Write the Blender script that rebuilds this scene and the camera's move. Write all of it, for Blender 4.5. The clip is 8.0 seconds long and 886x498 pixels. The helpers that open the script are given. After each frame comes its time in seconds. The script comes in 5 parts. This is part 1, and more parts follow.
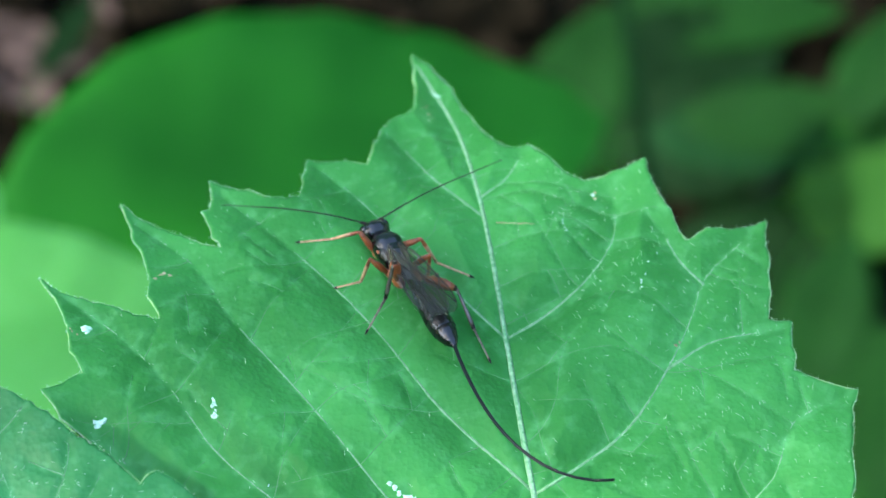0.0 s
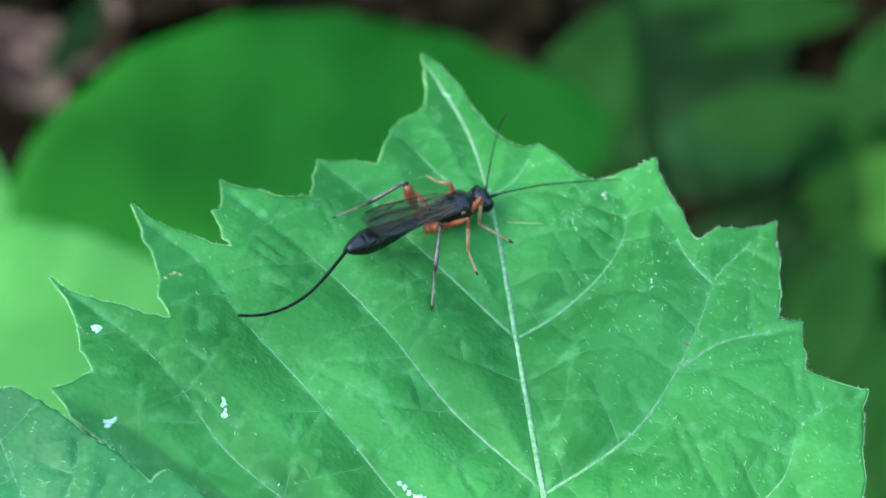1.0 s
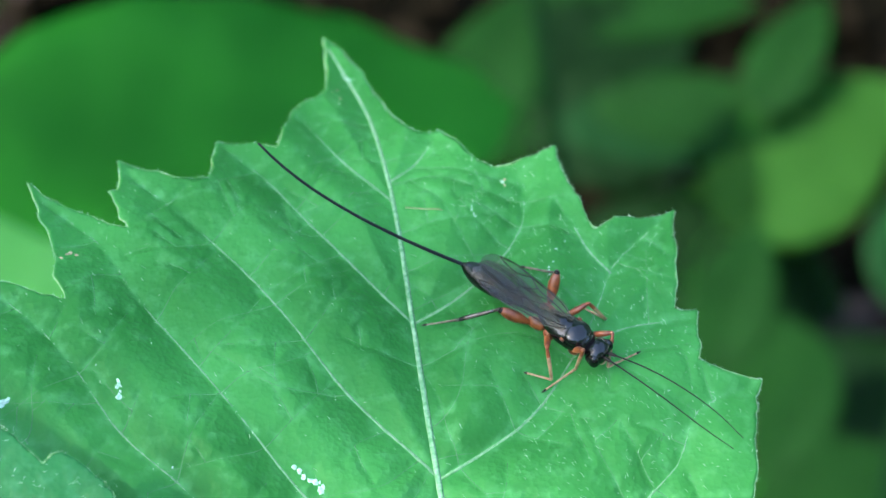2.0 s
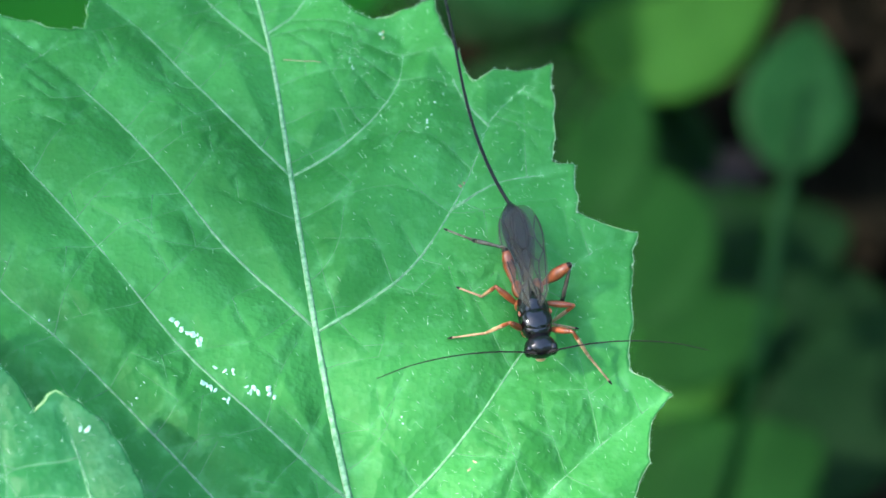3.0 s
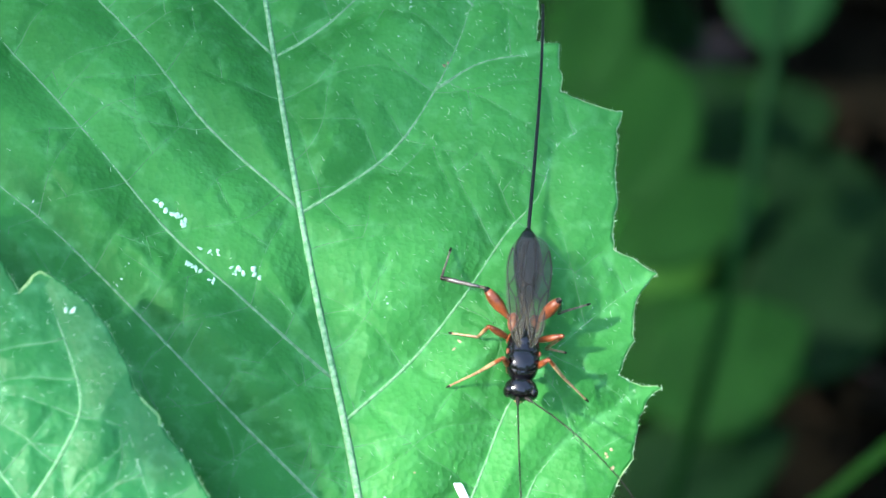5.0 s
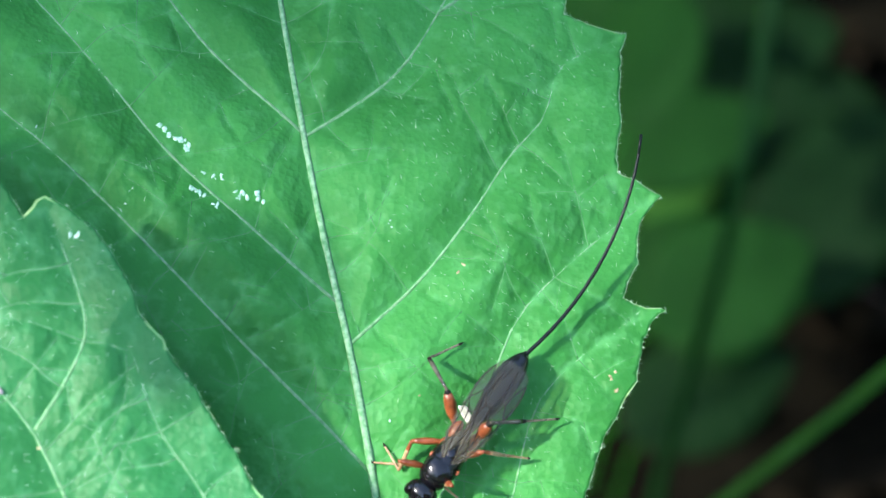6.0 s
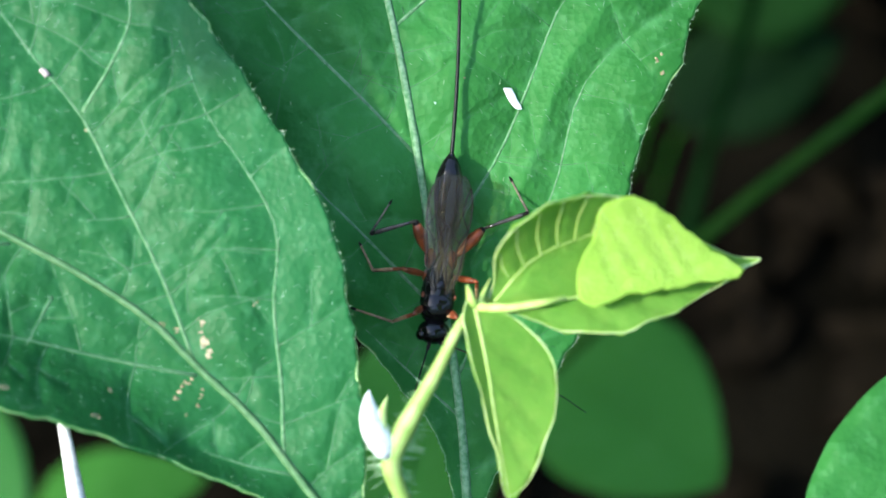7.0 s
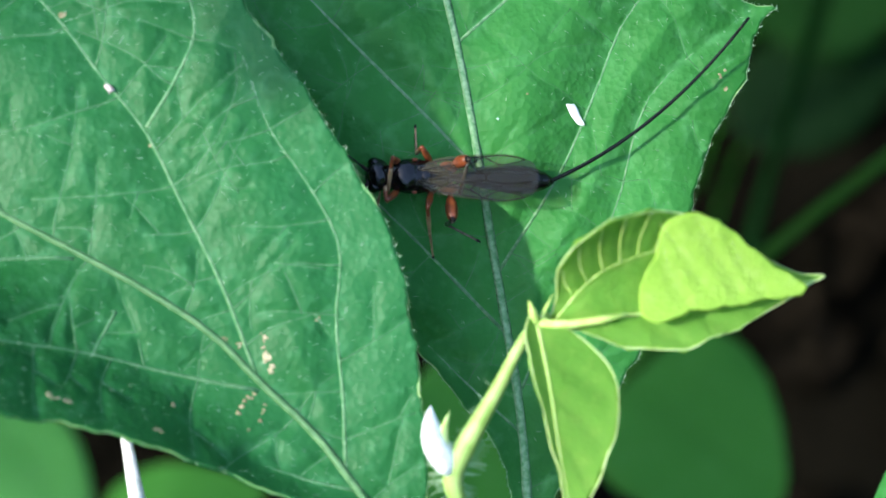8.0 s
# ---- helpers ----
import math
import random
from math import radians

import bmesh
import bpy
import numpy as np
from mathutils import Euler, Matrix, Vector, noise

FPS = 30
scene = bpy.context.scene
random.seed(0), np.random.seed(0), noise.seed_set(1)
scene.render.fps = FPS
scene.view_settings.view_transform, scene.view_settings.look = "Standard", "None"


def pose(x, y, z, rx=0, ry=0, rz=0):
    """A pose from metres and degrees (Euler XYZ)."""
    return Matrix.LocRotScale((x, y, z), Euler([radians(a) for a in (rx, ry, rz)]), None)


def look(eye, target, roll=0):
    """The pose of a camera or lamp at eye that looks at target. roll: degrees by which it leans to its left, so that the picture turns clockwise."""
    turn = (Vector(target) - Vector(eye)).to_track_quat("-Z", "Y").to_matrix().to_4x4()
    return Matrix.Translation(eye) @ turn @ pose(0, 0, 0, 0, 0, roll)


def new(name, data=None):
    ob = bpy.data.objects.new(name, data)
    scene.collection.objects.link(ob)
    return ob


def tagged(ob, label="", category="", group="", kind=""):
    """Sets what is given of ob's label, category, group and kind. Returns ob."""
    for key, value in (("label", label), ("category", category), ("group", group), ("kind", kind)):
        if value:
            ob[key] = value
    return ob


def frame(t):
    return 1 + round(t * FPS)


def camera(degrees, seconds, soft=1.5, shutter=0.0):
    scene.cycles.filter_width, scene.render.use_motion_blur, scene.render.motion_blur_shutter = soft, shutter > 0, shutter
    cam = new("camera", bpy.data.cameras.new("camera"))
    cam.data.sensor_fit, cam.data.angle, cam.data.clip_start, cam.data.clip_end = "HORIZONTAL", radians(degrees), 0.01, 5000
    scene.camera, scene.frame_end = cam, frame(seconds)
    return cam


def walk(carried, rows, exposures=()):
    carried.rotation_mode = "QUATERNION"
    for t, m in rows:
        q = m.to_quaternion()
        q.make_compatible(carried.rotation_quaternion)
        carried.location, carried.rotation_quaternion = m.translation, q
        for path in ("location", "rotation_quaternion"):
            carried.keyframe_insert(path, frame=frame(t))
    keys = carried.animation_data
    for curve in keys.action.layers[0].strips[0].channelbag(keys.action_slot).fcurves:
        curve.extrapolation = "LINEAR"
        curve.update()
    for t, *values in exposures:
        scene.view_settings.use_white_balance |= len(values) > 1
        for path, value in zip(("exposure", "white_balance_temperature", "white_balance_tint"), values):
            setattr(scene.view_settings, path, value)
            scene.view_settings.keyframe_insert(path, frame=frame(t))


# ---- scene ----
from mathutils import kdtree
from mathutils.geometry import delaunay_2d_cdt

cam = camera(22.0, 8.0)
EYE = (0.0, 0.0, 0.57)
cam.data.dof.use_dof = True
cam.data.dof.focus_distance = 0.160
cam.data.dof.aperture_fstop = 40.0
walk(cam, [
    (0.0, pose(*EYE, 48.00, 0.00, 0.00)),
    (0.5, pose(*EYE, 48.04, 0.09, 0.18)),
    (1.0, pose(*EYE, 47.99, 0.13, 0.23)),
    (1.2, pose(*EYE, 47.97, 0.11, 0.20)),
    (2.3, pose(*EYE, 47.12, -3.13, -1.65)),
    (2.4, pose(*EYE, 46.57, -3.34, -1.85)),
    (2.5, pose(*EYE, 45.83, -3.69, -2.20)),
    (3.0, pose(*EYE, 44.07, -4.48, -3.17)),
    (3.5, pose(*EYE, 43.22, -4.56, -3.38)),
    (4.0, pose(*EYE, 43.27, -4.32, -3.38)),
    (4.5, pose(*EYE, 43.04, -4.39, -3.29)),
    (4.7, pose(*EYE, 42.32, -4.55, -3.51)),
    (5.8, pose(*EYE, 39.51, -4.71, -3.63)),
    (6.0, pose(*EYE, 39.17, -4.42, -3.69)),
    (6.2, pose(*EYE, 36.80, -4.34, -3.64)),
    (6.4, pose(*EYE, 34.78, -4.05, -3.35)),
    (6.5, pose(*EYE, 34.22, -3.99, -3.30)),
    (6.6, pose(*EYE, 33.62, -4.08, -3.21)),
    (6.9, pose(*EYE, 31.55, -4.13, -2.74)),
    (7.0, pose(*EYE, 31.15, -3.50, -3.02)),
    (7.5, pose(*EYE, 31.18, -2.50, -2.30)),
    (8.0, pose(*EYE, 31.50, -2.25, -2.06)),
], exposures=[(0.0, 3.56, 6500, 6), (1.2, 3.56, 6500, 6), (2.5, 3.52, 6500, 8), (4.7, 3.38, 6500, 9), (5.8, 3.2, 6500, 10), (6.0, 3.1, 6500, 10), (6.2, 2.98, 6500, 10), (6.5, 2.8, 6500, 10), (7.0, 2.58, 6500, 10), (8.0, 2.5, 6500, 10)])

GROUND = -0.45

# ---- light ----
TO_SUN = Vector((-0.72, -0.27, 0.64)).normalized()
world = bpy.data.worlds.new("sky")
scene.world = world
world.use_nodes = True
sky = world.node_tree.nodes.new("ShaderNodeTexSky")
sky.sky_type, sky.sun_disc = "NISHITA", False
sky.sun_elevation = math.asin(TO_SUN.z)
sky.sun_rotation = math.atan2(TO_SUN.x, TO_SUN.y)
background = world.node_tree.nodes["Background"]
background.inputs["Strength"].default_value = 0.15
world.node_tree.links.new(sky.outputs[0], background.inputs[0])
sun = new("sun", bpy.data.lights.new("sun", "SUN"))
sun.data.energy, sun.data.angle, sun.data.color = 1.4, radians(1.6), (1.0, 0.98, 0.94)
sun.matrix_world = look(TO_SUN * 3, (0, 0, 0))


# ---- materials ----
def material(name):
    m = bpy.data.materials.new(name)
    m.use_nodes = True
    tree = m.node_tree
    return m, tree, tree.nodes["Principled BSDF"]


def node(tree, kind, **values):
    n = tree.nodes.new("ShaderNode" + kind)
    for key, value in values.items():
        if key in n.inputs:
            n.inputs[key].default_value = value
    return n


def noise_at(tree, scale, detail=4.0):
    where = tree.nodes.new("ShaderNodeTexCoord")
    n = node(tree, "TexNoise", Scale=scale, Detail=detail)
    tree.links.new(where.outputs["Object"], n.inputs["Vector"])
    return n


def mixed(tree, factor, a, b):
    """A colour mix of a and b, each a colour or a socket."""
    n = tree.nodes.new("ShaderNodeMix")
    n.data_type = "RGBA"
    for socket, value in ((n.inputs["Factor"], factor), (n.inputs["A"], a), (n.inputs["B"], b)):
        if isinstance(value, bpy.types.NodeSocket):
            tree.links.new(value, socket)
        else:
            socket.default_value = value if isinstance(value, float) else (*value, 1)
    for i, value in ((6, a), (7, b)):
        if isinstance(value, bpy.types.NodeSocket):
            tree.links.new(value, n.inputs[i])
        else:
            n.inputs[i].default_value = (*value, 1)
    return n.outputs[2]


def ramp(tree, socket, low, high):
    n = tree.nodes.new("ShaderNodeMapRange")
    n.inputs["From Min"].default_value, n.inputs["From Max"].default_value = low, high
    tree.links.new(socket, n.inputs["Value"])
    return n.outputs[0]


def bump(tree, shader, socket, strength, distance, normal=None):
    n = node(tree, "Bump", Strength=strength, Distance=distance)
    tree.links.new(socket, n.inputs["Height"])
    if normal:
        tree.links.new(normal, n.inputs["Normal"])
    tree.links.new(n.outputs[0], shader.inputs["Normal"])
    return n.outputs[0]


def leaf_material(name, deep, fresh, pale, glow, through_light=0.3, rough=0.5, grain=1.0, lines=0.3, gloss=0.03, bumpy=0.35):
    """A leaf: mottled green, paler along its veins, that lets some light through."""
    m, tree, shader = material(name)
    broad, fine = noise_at(tree, 90 * grain), noise_at(tree, 900 * grain, 6.0)
    colour = mixed(tree, ramp(tree, broad.outputs["Fac"], 0.35, 0.65), deep, fresh)
    colour = mixed(tree, ramp(tree, fine.outputs["Fac"], 0.52, 1.1), colour, pale)
    vein = tree.nodes.new("ShaderNodeAttribute")
    vein.attribute_name = "vein"
    amount = node(tree, "Math")
    amount.operation = "MULTIPLY"
    amount.inputs[1].default_value = lines
    tree.links.new(vein.outputs["Fac"], amount.inputs[0])
    speckle = node(tree, "Math")
    speckle.operation = "MULTIPLY"
    tree.links.new(ramp(tree, fine.outputs["Fac"], 0.38, 0.62), speckle.inputs[0])
    tree.links.new(amount.outputs[0], speckle.inputs[1])
    colour = mixed(tree, speckle.outputs[0], colour, pale)
    tree.links.new(colour, shader.inputs["Base Color"])
    shader.inputs["Roughness"].default_value = rough
    shader.inputs["Specular IOR Level"].default_value = gloss
    cells = node(tree, "TexVoronoi", Scale=2400.0 * grain)
    where = tree.nodes.new("ShaderNodeTexCoord")
    tree.links.new(where.outputs["Object"], cells.inputs["Vector"])
    first = bump(tree, shader, cells.outputs["Distance"], 0.2 + 0.6 * bumpy, 0.00016)
    bump(tree, shader, fine.outputs["Fac"], bumpy, 0.0004, first)
    thin = node(tree, "BsdfTranslucent", Color=(*glow, 1))
    mix = node(tree, "MixShader", Fac=through_light)
    tree.links.new(shader.outputs[0], mix.inputs[1])
    tree.links.new(thin.outputs[0], mix.inputs[2])
    tree.links.new(mix.outputs[0], tree.nodes["Material Output"].inputs["Surface"])
    return m


def plain_material(name, dark, light, scale, rough=0.5, metal=0.0, relief=0.3, depth=0.0002, spec=0.5):
    m, tree, shader = material(name)
    n, fine = noise_at(tree, scale), noise_at(tree, scale * 8)
    colour = mixed(tree, ramp(tree, n.outputs["Fac"], 0.35, 0.65), dark, light)
    tree.links.new(colour, shader.inputs["Base Color"])
    shader.inputs["Roughness"].default_value, shader.inputs["Metallic"].default_value = rough, metal
    shader.inputs["Specular IOR Level"].default_value = spec
    bump(tree, shader, fine.outputs["Fac"], relief, depth)
    return m


LEAF = leaf_material("toothed_leaf_green", (0.020, 0.128, 0.022), (0.038, 0.197, 0.040), (0.10, 0.32, 0.11), (0.06, 0.40, 0.06), 0.28, rough=0.5, lines=0.5, gloss=0.12, bumpy=0.35)
LEAF_OLD = leaf_material("shaded_leaf_green", (0.012, 0.104, 0.022), (0.017, 0.130, 0.033), (0.07, 0.25, 0.10), (0.05, 0.36, 0.03), 0.22, rough=0.5, lines=0.3, gloss=0.22, bumpy=0.2)
# the shadow inside the upper young leaf is put into this darker green
LEAF_YOUNG = leaf_material("young_leaf_green", (0.11, 0.27, 0.040), (0.16, 0.34, 0.055), (0.26, 0.42, 0.08), (0.45, 0.70, 0.05), 0.42, grain=1.6)
# paler green of the folded underside, with the sun on it put in
LEAF_LIT_FOLD = leaf_material("young_leaf_lit_underside", (0.27, 0.46, 0.065), (0.34, 0.53, 0.09), (0.42, 0.58, 0.14), (0.55, 0.78, 0.06), 0.4, grain=1.6, lines=0.6)
VEIN = plain_material("leaf_vein_pale_green", (0.055, 0.20, 0.06), (0.20, 0.34, 0.18), 2600, 0.5, relief=0.5)
VEIN_SECOND = plain_material("leaf_side_vein_pale_green", (0.048, 0.185, 0.053), (0.145, 0.285, 0.13), 2600, 0.5, relief=0.5)
VEIN_OLD = plain_material("leaf_midrib_green", (0.05, 0.155, 0.045), (0.10, 0.22, 0.08), 1500, 0.5, relief=0.5)
VEIN_YOUNG = plain_material("young_vein_yellow_green", (0.34, 0.50, 0.09), (0.44, 0.58, 0.16), 1500, 0.5)
FLECK = plain_material("pale_fleck", (0.19, 0.39, 0.23), (0.43, 0.61, 0.46), 3500, 0.6)
VEIN_SIDE = plain_material("side_vein_green", (0.035, 0.15, 0.045), (0.09, 0.22, 0.09), 2500, 0.5, relief=0.5)
VEINLET = plain_material("leaf_veinlet_green", (0.024, 0.14, 0.028), (0.065, 0.215, 0.062), 420, 0.5, relief=0.5)
RIM = plain_material("young_leaf_rim", (0.36, 0.52, 0.12), (0.50, 0.62, 0.26), 1200, 0.5)
HAIR = plain_material("leaf_hair_pale", (0.26, 0.48, 0.24), (0.46, 0.66, 0.40), 900, 0.5, relief=0.0)
MARGIN = plain_material("leaf_margin_yellow_green", (0.075, 0.25, 0.06), (0.26, 0.44, 0.14), 500, 0.5, relief=0.3)
STEM = plain_material("young_stem_green", (0.19, 0.32, 0.055), (0.30, 0.43, 0.12), 700, 0.5)
WHITE = plain_material("white_fleck", (0.62, 0.66, 0.60), (0.85, 0.86, 0.82), 2500, 0.6)
SCAR = plain_material("brown_scar", (0.13, 0.12, 0.045), (0.30, 0.27, 0.14), 2500, 0.7)
PALE_SCAR = plain_material("tan_scar", (0.16, 0.15, 0.07), (0.40, 0.35, 0.21), 2500, 0.7)
PINK = plain_material("pinkish_crumb", (0.22, 0.17, 0.15), (0.60, 0.50, 0.47), 2500, 0.7)
# the dimness of the shaded background is put into most of these greens
TONES = {
    "dark": leaf_material("undergrowth_dark_green", (0.0069, 0.06578, 0.005865), (0.0115, 0.09488, 0.008797), (0.01725, 0.1075, 0.01564), (0.069, 0.4428, 0.01955), 0.3, grain=0.3),
    "mid": leaf_material("undergrowth_shade_green", (0.00396, 0.0207, 0.00324), (0.00594, 0.02967, 0.00486), (0.0099, 0.03795, 0.00972), (0.0264, 0.1518, 0.0108), 0.3, grain=0.3),
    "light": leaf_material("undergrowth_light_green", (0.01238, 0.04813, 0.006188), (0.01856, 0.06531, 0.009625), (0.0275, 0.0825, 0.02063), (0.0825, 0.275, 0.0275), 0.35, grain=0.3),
    "deep": leaf_material("undergrowth_deep_shade_green", (0.00225, 0.00975, 0.00225), (0.00375, 0.01425, 0.00375), (0.006, 0.01875, 0.006), (0.015, 0.075, 0.0075), 0.3, grain=0.3),
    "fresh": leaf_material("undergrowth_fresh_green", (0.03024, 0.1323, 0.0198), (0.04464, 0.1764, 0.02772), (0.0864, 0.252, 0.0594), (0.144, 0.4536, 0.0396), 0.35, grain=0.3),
    # sunlight on these few leaves is put into the paler colour
    "bright": leaf_material("undergrowth_sunlit_green", (0.07, 0.255, 0.05), (0.10, 0.315, 0.07), (0.16, 0.42, 0.12), (0.2, 0.55, 0.06), 0.35, grain=0.3),
    "blue": leaf_material("undergrowth_bluish_shade_green", (0.00372, 0.02108, 0.00496), (0.0062, 0.03038, 0.00806), (0.0124, 0.0403, 0.01364), (0.0248, 0.1116, 0.0248), 0.3, rough=0.4, grain=0.3),
}
SHELL = plain_material("wasp_black", (0.0015, 0.0015, 0.002), (0.004, 0.0035, 0.004), 260, 0.09, relief=0.6, depth=0.00010, spec=0.35)
ORANGE = plain_material("leg_orange", (0.085, 0.020, 0.007), (0.23, 0.060, 0.018), 1100, 0.32, relief=0.15, depth=0.00003, spec=0.4)
AMBER = plain_material("leg_amber", (0.14, 0.075, 0.033), (0.37, 0.235, 0.12), 1000, 0.35, relief=0.15, depth=0.00003, spec=0.35)
SMOKE = plain_material("leg_dark_brown", (0.005, 0.0045, 0.004), (0.018, 0.014, 0.011), 2500, 0.35, relief=0.15, depth=0.00003, spec=0.1)
TIBIA = plain_material("hind_shin_glossy_brown", (0.008, 0.007, 0.006), (0.09, 0.078, 0.06), 700, 0.22, relief=0.15, depth=0.00003, spec=0.6)
CREAM = plain_material("leg_cream_band", (0.014, 0.012, 0.008), (0.20, 0.175, 0.115), 800, 0.4, spec=0.2)


def wing_material():
    m, tree, shader = material("smoky_wing")
    tint = noise_at(tree, 900)
    clear = node(tree, "BsdfTransparent")
    tree.links.new(mixed(tree, tint.outputs["Fac"], (0.68, 0.60, 0.45), (0.90, 0.84, 0.72)), clear.inputs["Color"])
    where = tree.nodes.new("ShaderNodeTexCoord")
    axis = tree.nodes.new("ShaderNodeSeparateXYZ")
    tree.links.new(where.outputs["Object"], axis.inputs[0])
    tree.links.new(mixed(tree, ramp(tree, axis.outputs["Y"], -0.0035, 0.0005), (0.030, 0.031, 0.024), (0.17, 0.145, 0.080)), shader.inputs["Base Color"])
    shader.inputs["Roughness"].default_value = 0.3
    shader.inputs["Specular IOR Level"].default_value = 0.7
    bump(tree, shader, tint.outputs["Fac"], 0.5, 0.0003)
    mix = node(tree, "MixShader", Fac=0.28)
    tree.links.new(clear.outputs[0], mix.inputs[1])
    tree.links.new(shader.outputs[0], mix.inputs[2])
    tree.links.new(mix.outputs[0], tree.nodes["Material Output"].inputs["Surface"])
    return m


WING = wing_material()
WING_VEIN = plain_material("wing_vein_dark", (0.006, 0.005, 0.004), (0.014, 0.011, 0.008), 2500, 0.6, spec=0.15)
NEEDLE = plain_material("ovipositor_black", (0.0016, 0.0024, 0.0024), (0.004, 0.0058, 0.0055), 3000, 0.35, relief=0.2, depth=0.00003, spec=0.15)
# soil darkened in its colour to stand in for the shade on the ground
SOIL = plain_material("shade_dimmed_soil", (0.0024, 0.0022, 0.0015), (0.0058, 0.0050, 0.0032), 25, 0.9, relief=0.8, depth=0.01, spec=0.0)
BARK = plain_material("young_bark", (0.06, 0.045, 0.03), (0.14, 0.11, 0.08), 90, 0.8, relief=0.7, depth=0.002)
DEAD = plain_material("dead_leaf_greyish_brown", (0.020, 0.013, 0.011), (0.045, 0.030, 0.026), 40, 0.8, relief=0.6, depth=0.002, spec=0.1)
# litter brown, darkened in the same way for the ground's shade
LITTER = plain_material("shade_dimmed_litter_brown", (0.003, 0.0025, 0.0016), (0.008, 0.0062, 0.004), 60, 0.8, relief=0.6, depth=0.002, spec=0.0)


# ---- building blocks ----
def finish(bm, name, mats, smooth=True):
    mesh = bpy.data.meshes.new(name)
    bm.to_mesh(mesh)
    bm.free()
    for m in mats if isinstance(mats, (list, tuple)) else [mats]:
        mesh.materials.append(m)
    for p in mesh.polygons:
        p.use_smooth = smooth
    return mesh


def part(name, bm, mats, parent, label=""):
    """Links a bmesh as one mesh object under a thing or a part."""
    ob = new(name, finish(bm, name, mats))
    ob.parent = parent
    return tagged(ob, label)


def thing(name, label, category, place=(0, 0, 0), group="", kind=""):
    ob = new(name)
    ob.location = place
    ob.empty_display_size = 0.002
    return tagged(ob, label, category, group, kind)


def tube(bm, points, radii, sides=8, material_index=0, flat=1.0, caps=True):
    """A round rod through points, with a radius at each of them."""
    points = [Vector(p) for p in points]
    rings, side = [], None
    for i, p in enumerate(points):
        along = (points[min(i + 1, len(points) - 1)] - points[max(i - 1, 0)]).normalized()
        if side is None:
            side = along.cross(Vector((0, 0, 1)) if abs(along.z) < 0.9 else Vector((1, 0, 0))).normalized()
        side = (side - along * side.dot(along)).normalized()
        up = side.cross(along)
        rings.append([bm.verts.new(p + (side * math.cos(a) + up * math.sin(a) * flat) * radii[i])
                      for a in (2 * math.pi * k / sides for k in range(sides))])
    faces = []
    for a, b in zip(rings, rings[1:]):
        for k in range(sides):
            faces.append(bm.faces.new((a[k], a[(k + 1) % sides], b[(k + 1) % sides], b[k])))
    if caps:
        faces += [bm.faces.new(rings[0][::-1]), bm.faces.new(rings[-1])]
    for face in faces:
        face.material_index = material_index
    return bm


def spline(points, n):
    """n points on a smooth curve through the given ones."""
    p = np.array(points, float)
    d = np.r_[0, np.cumsum(np.linalg.norm(np.diff(p, axis=0), axis=1))]
    if len(p) > 2:
        tangent = np.gradient(p, d, axis=0)
    else:
        tangent = np.repeat((p[1:] - p[:1]) / d[-1], 2, axis=0)
    out = []
    for s in np.linspace(0, d[-1], n):
        i = min(max(np.searchsorted(d, s) - 1, 0), len(d) - 2)
        h = d[i + 1] - d[i]
        u = (s - d[i]) / h
        out.append((2 * u**3 - 3 * u**2 + 1) * p[i] + (u**3 - 2 * u**2 + u) * h * tangent[i]
                   + (3 * u**2 - 2 * u**3) * p[i + 1] + (u**3 - u**2) * h * tangent[i + 1])
    return np.array(out)


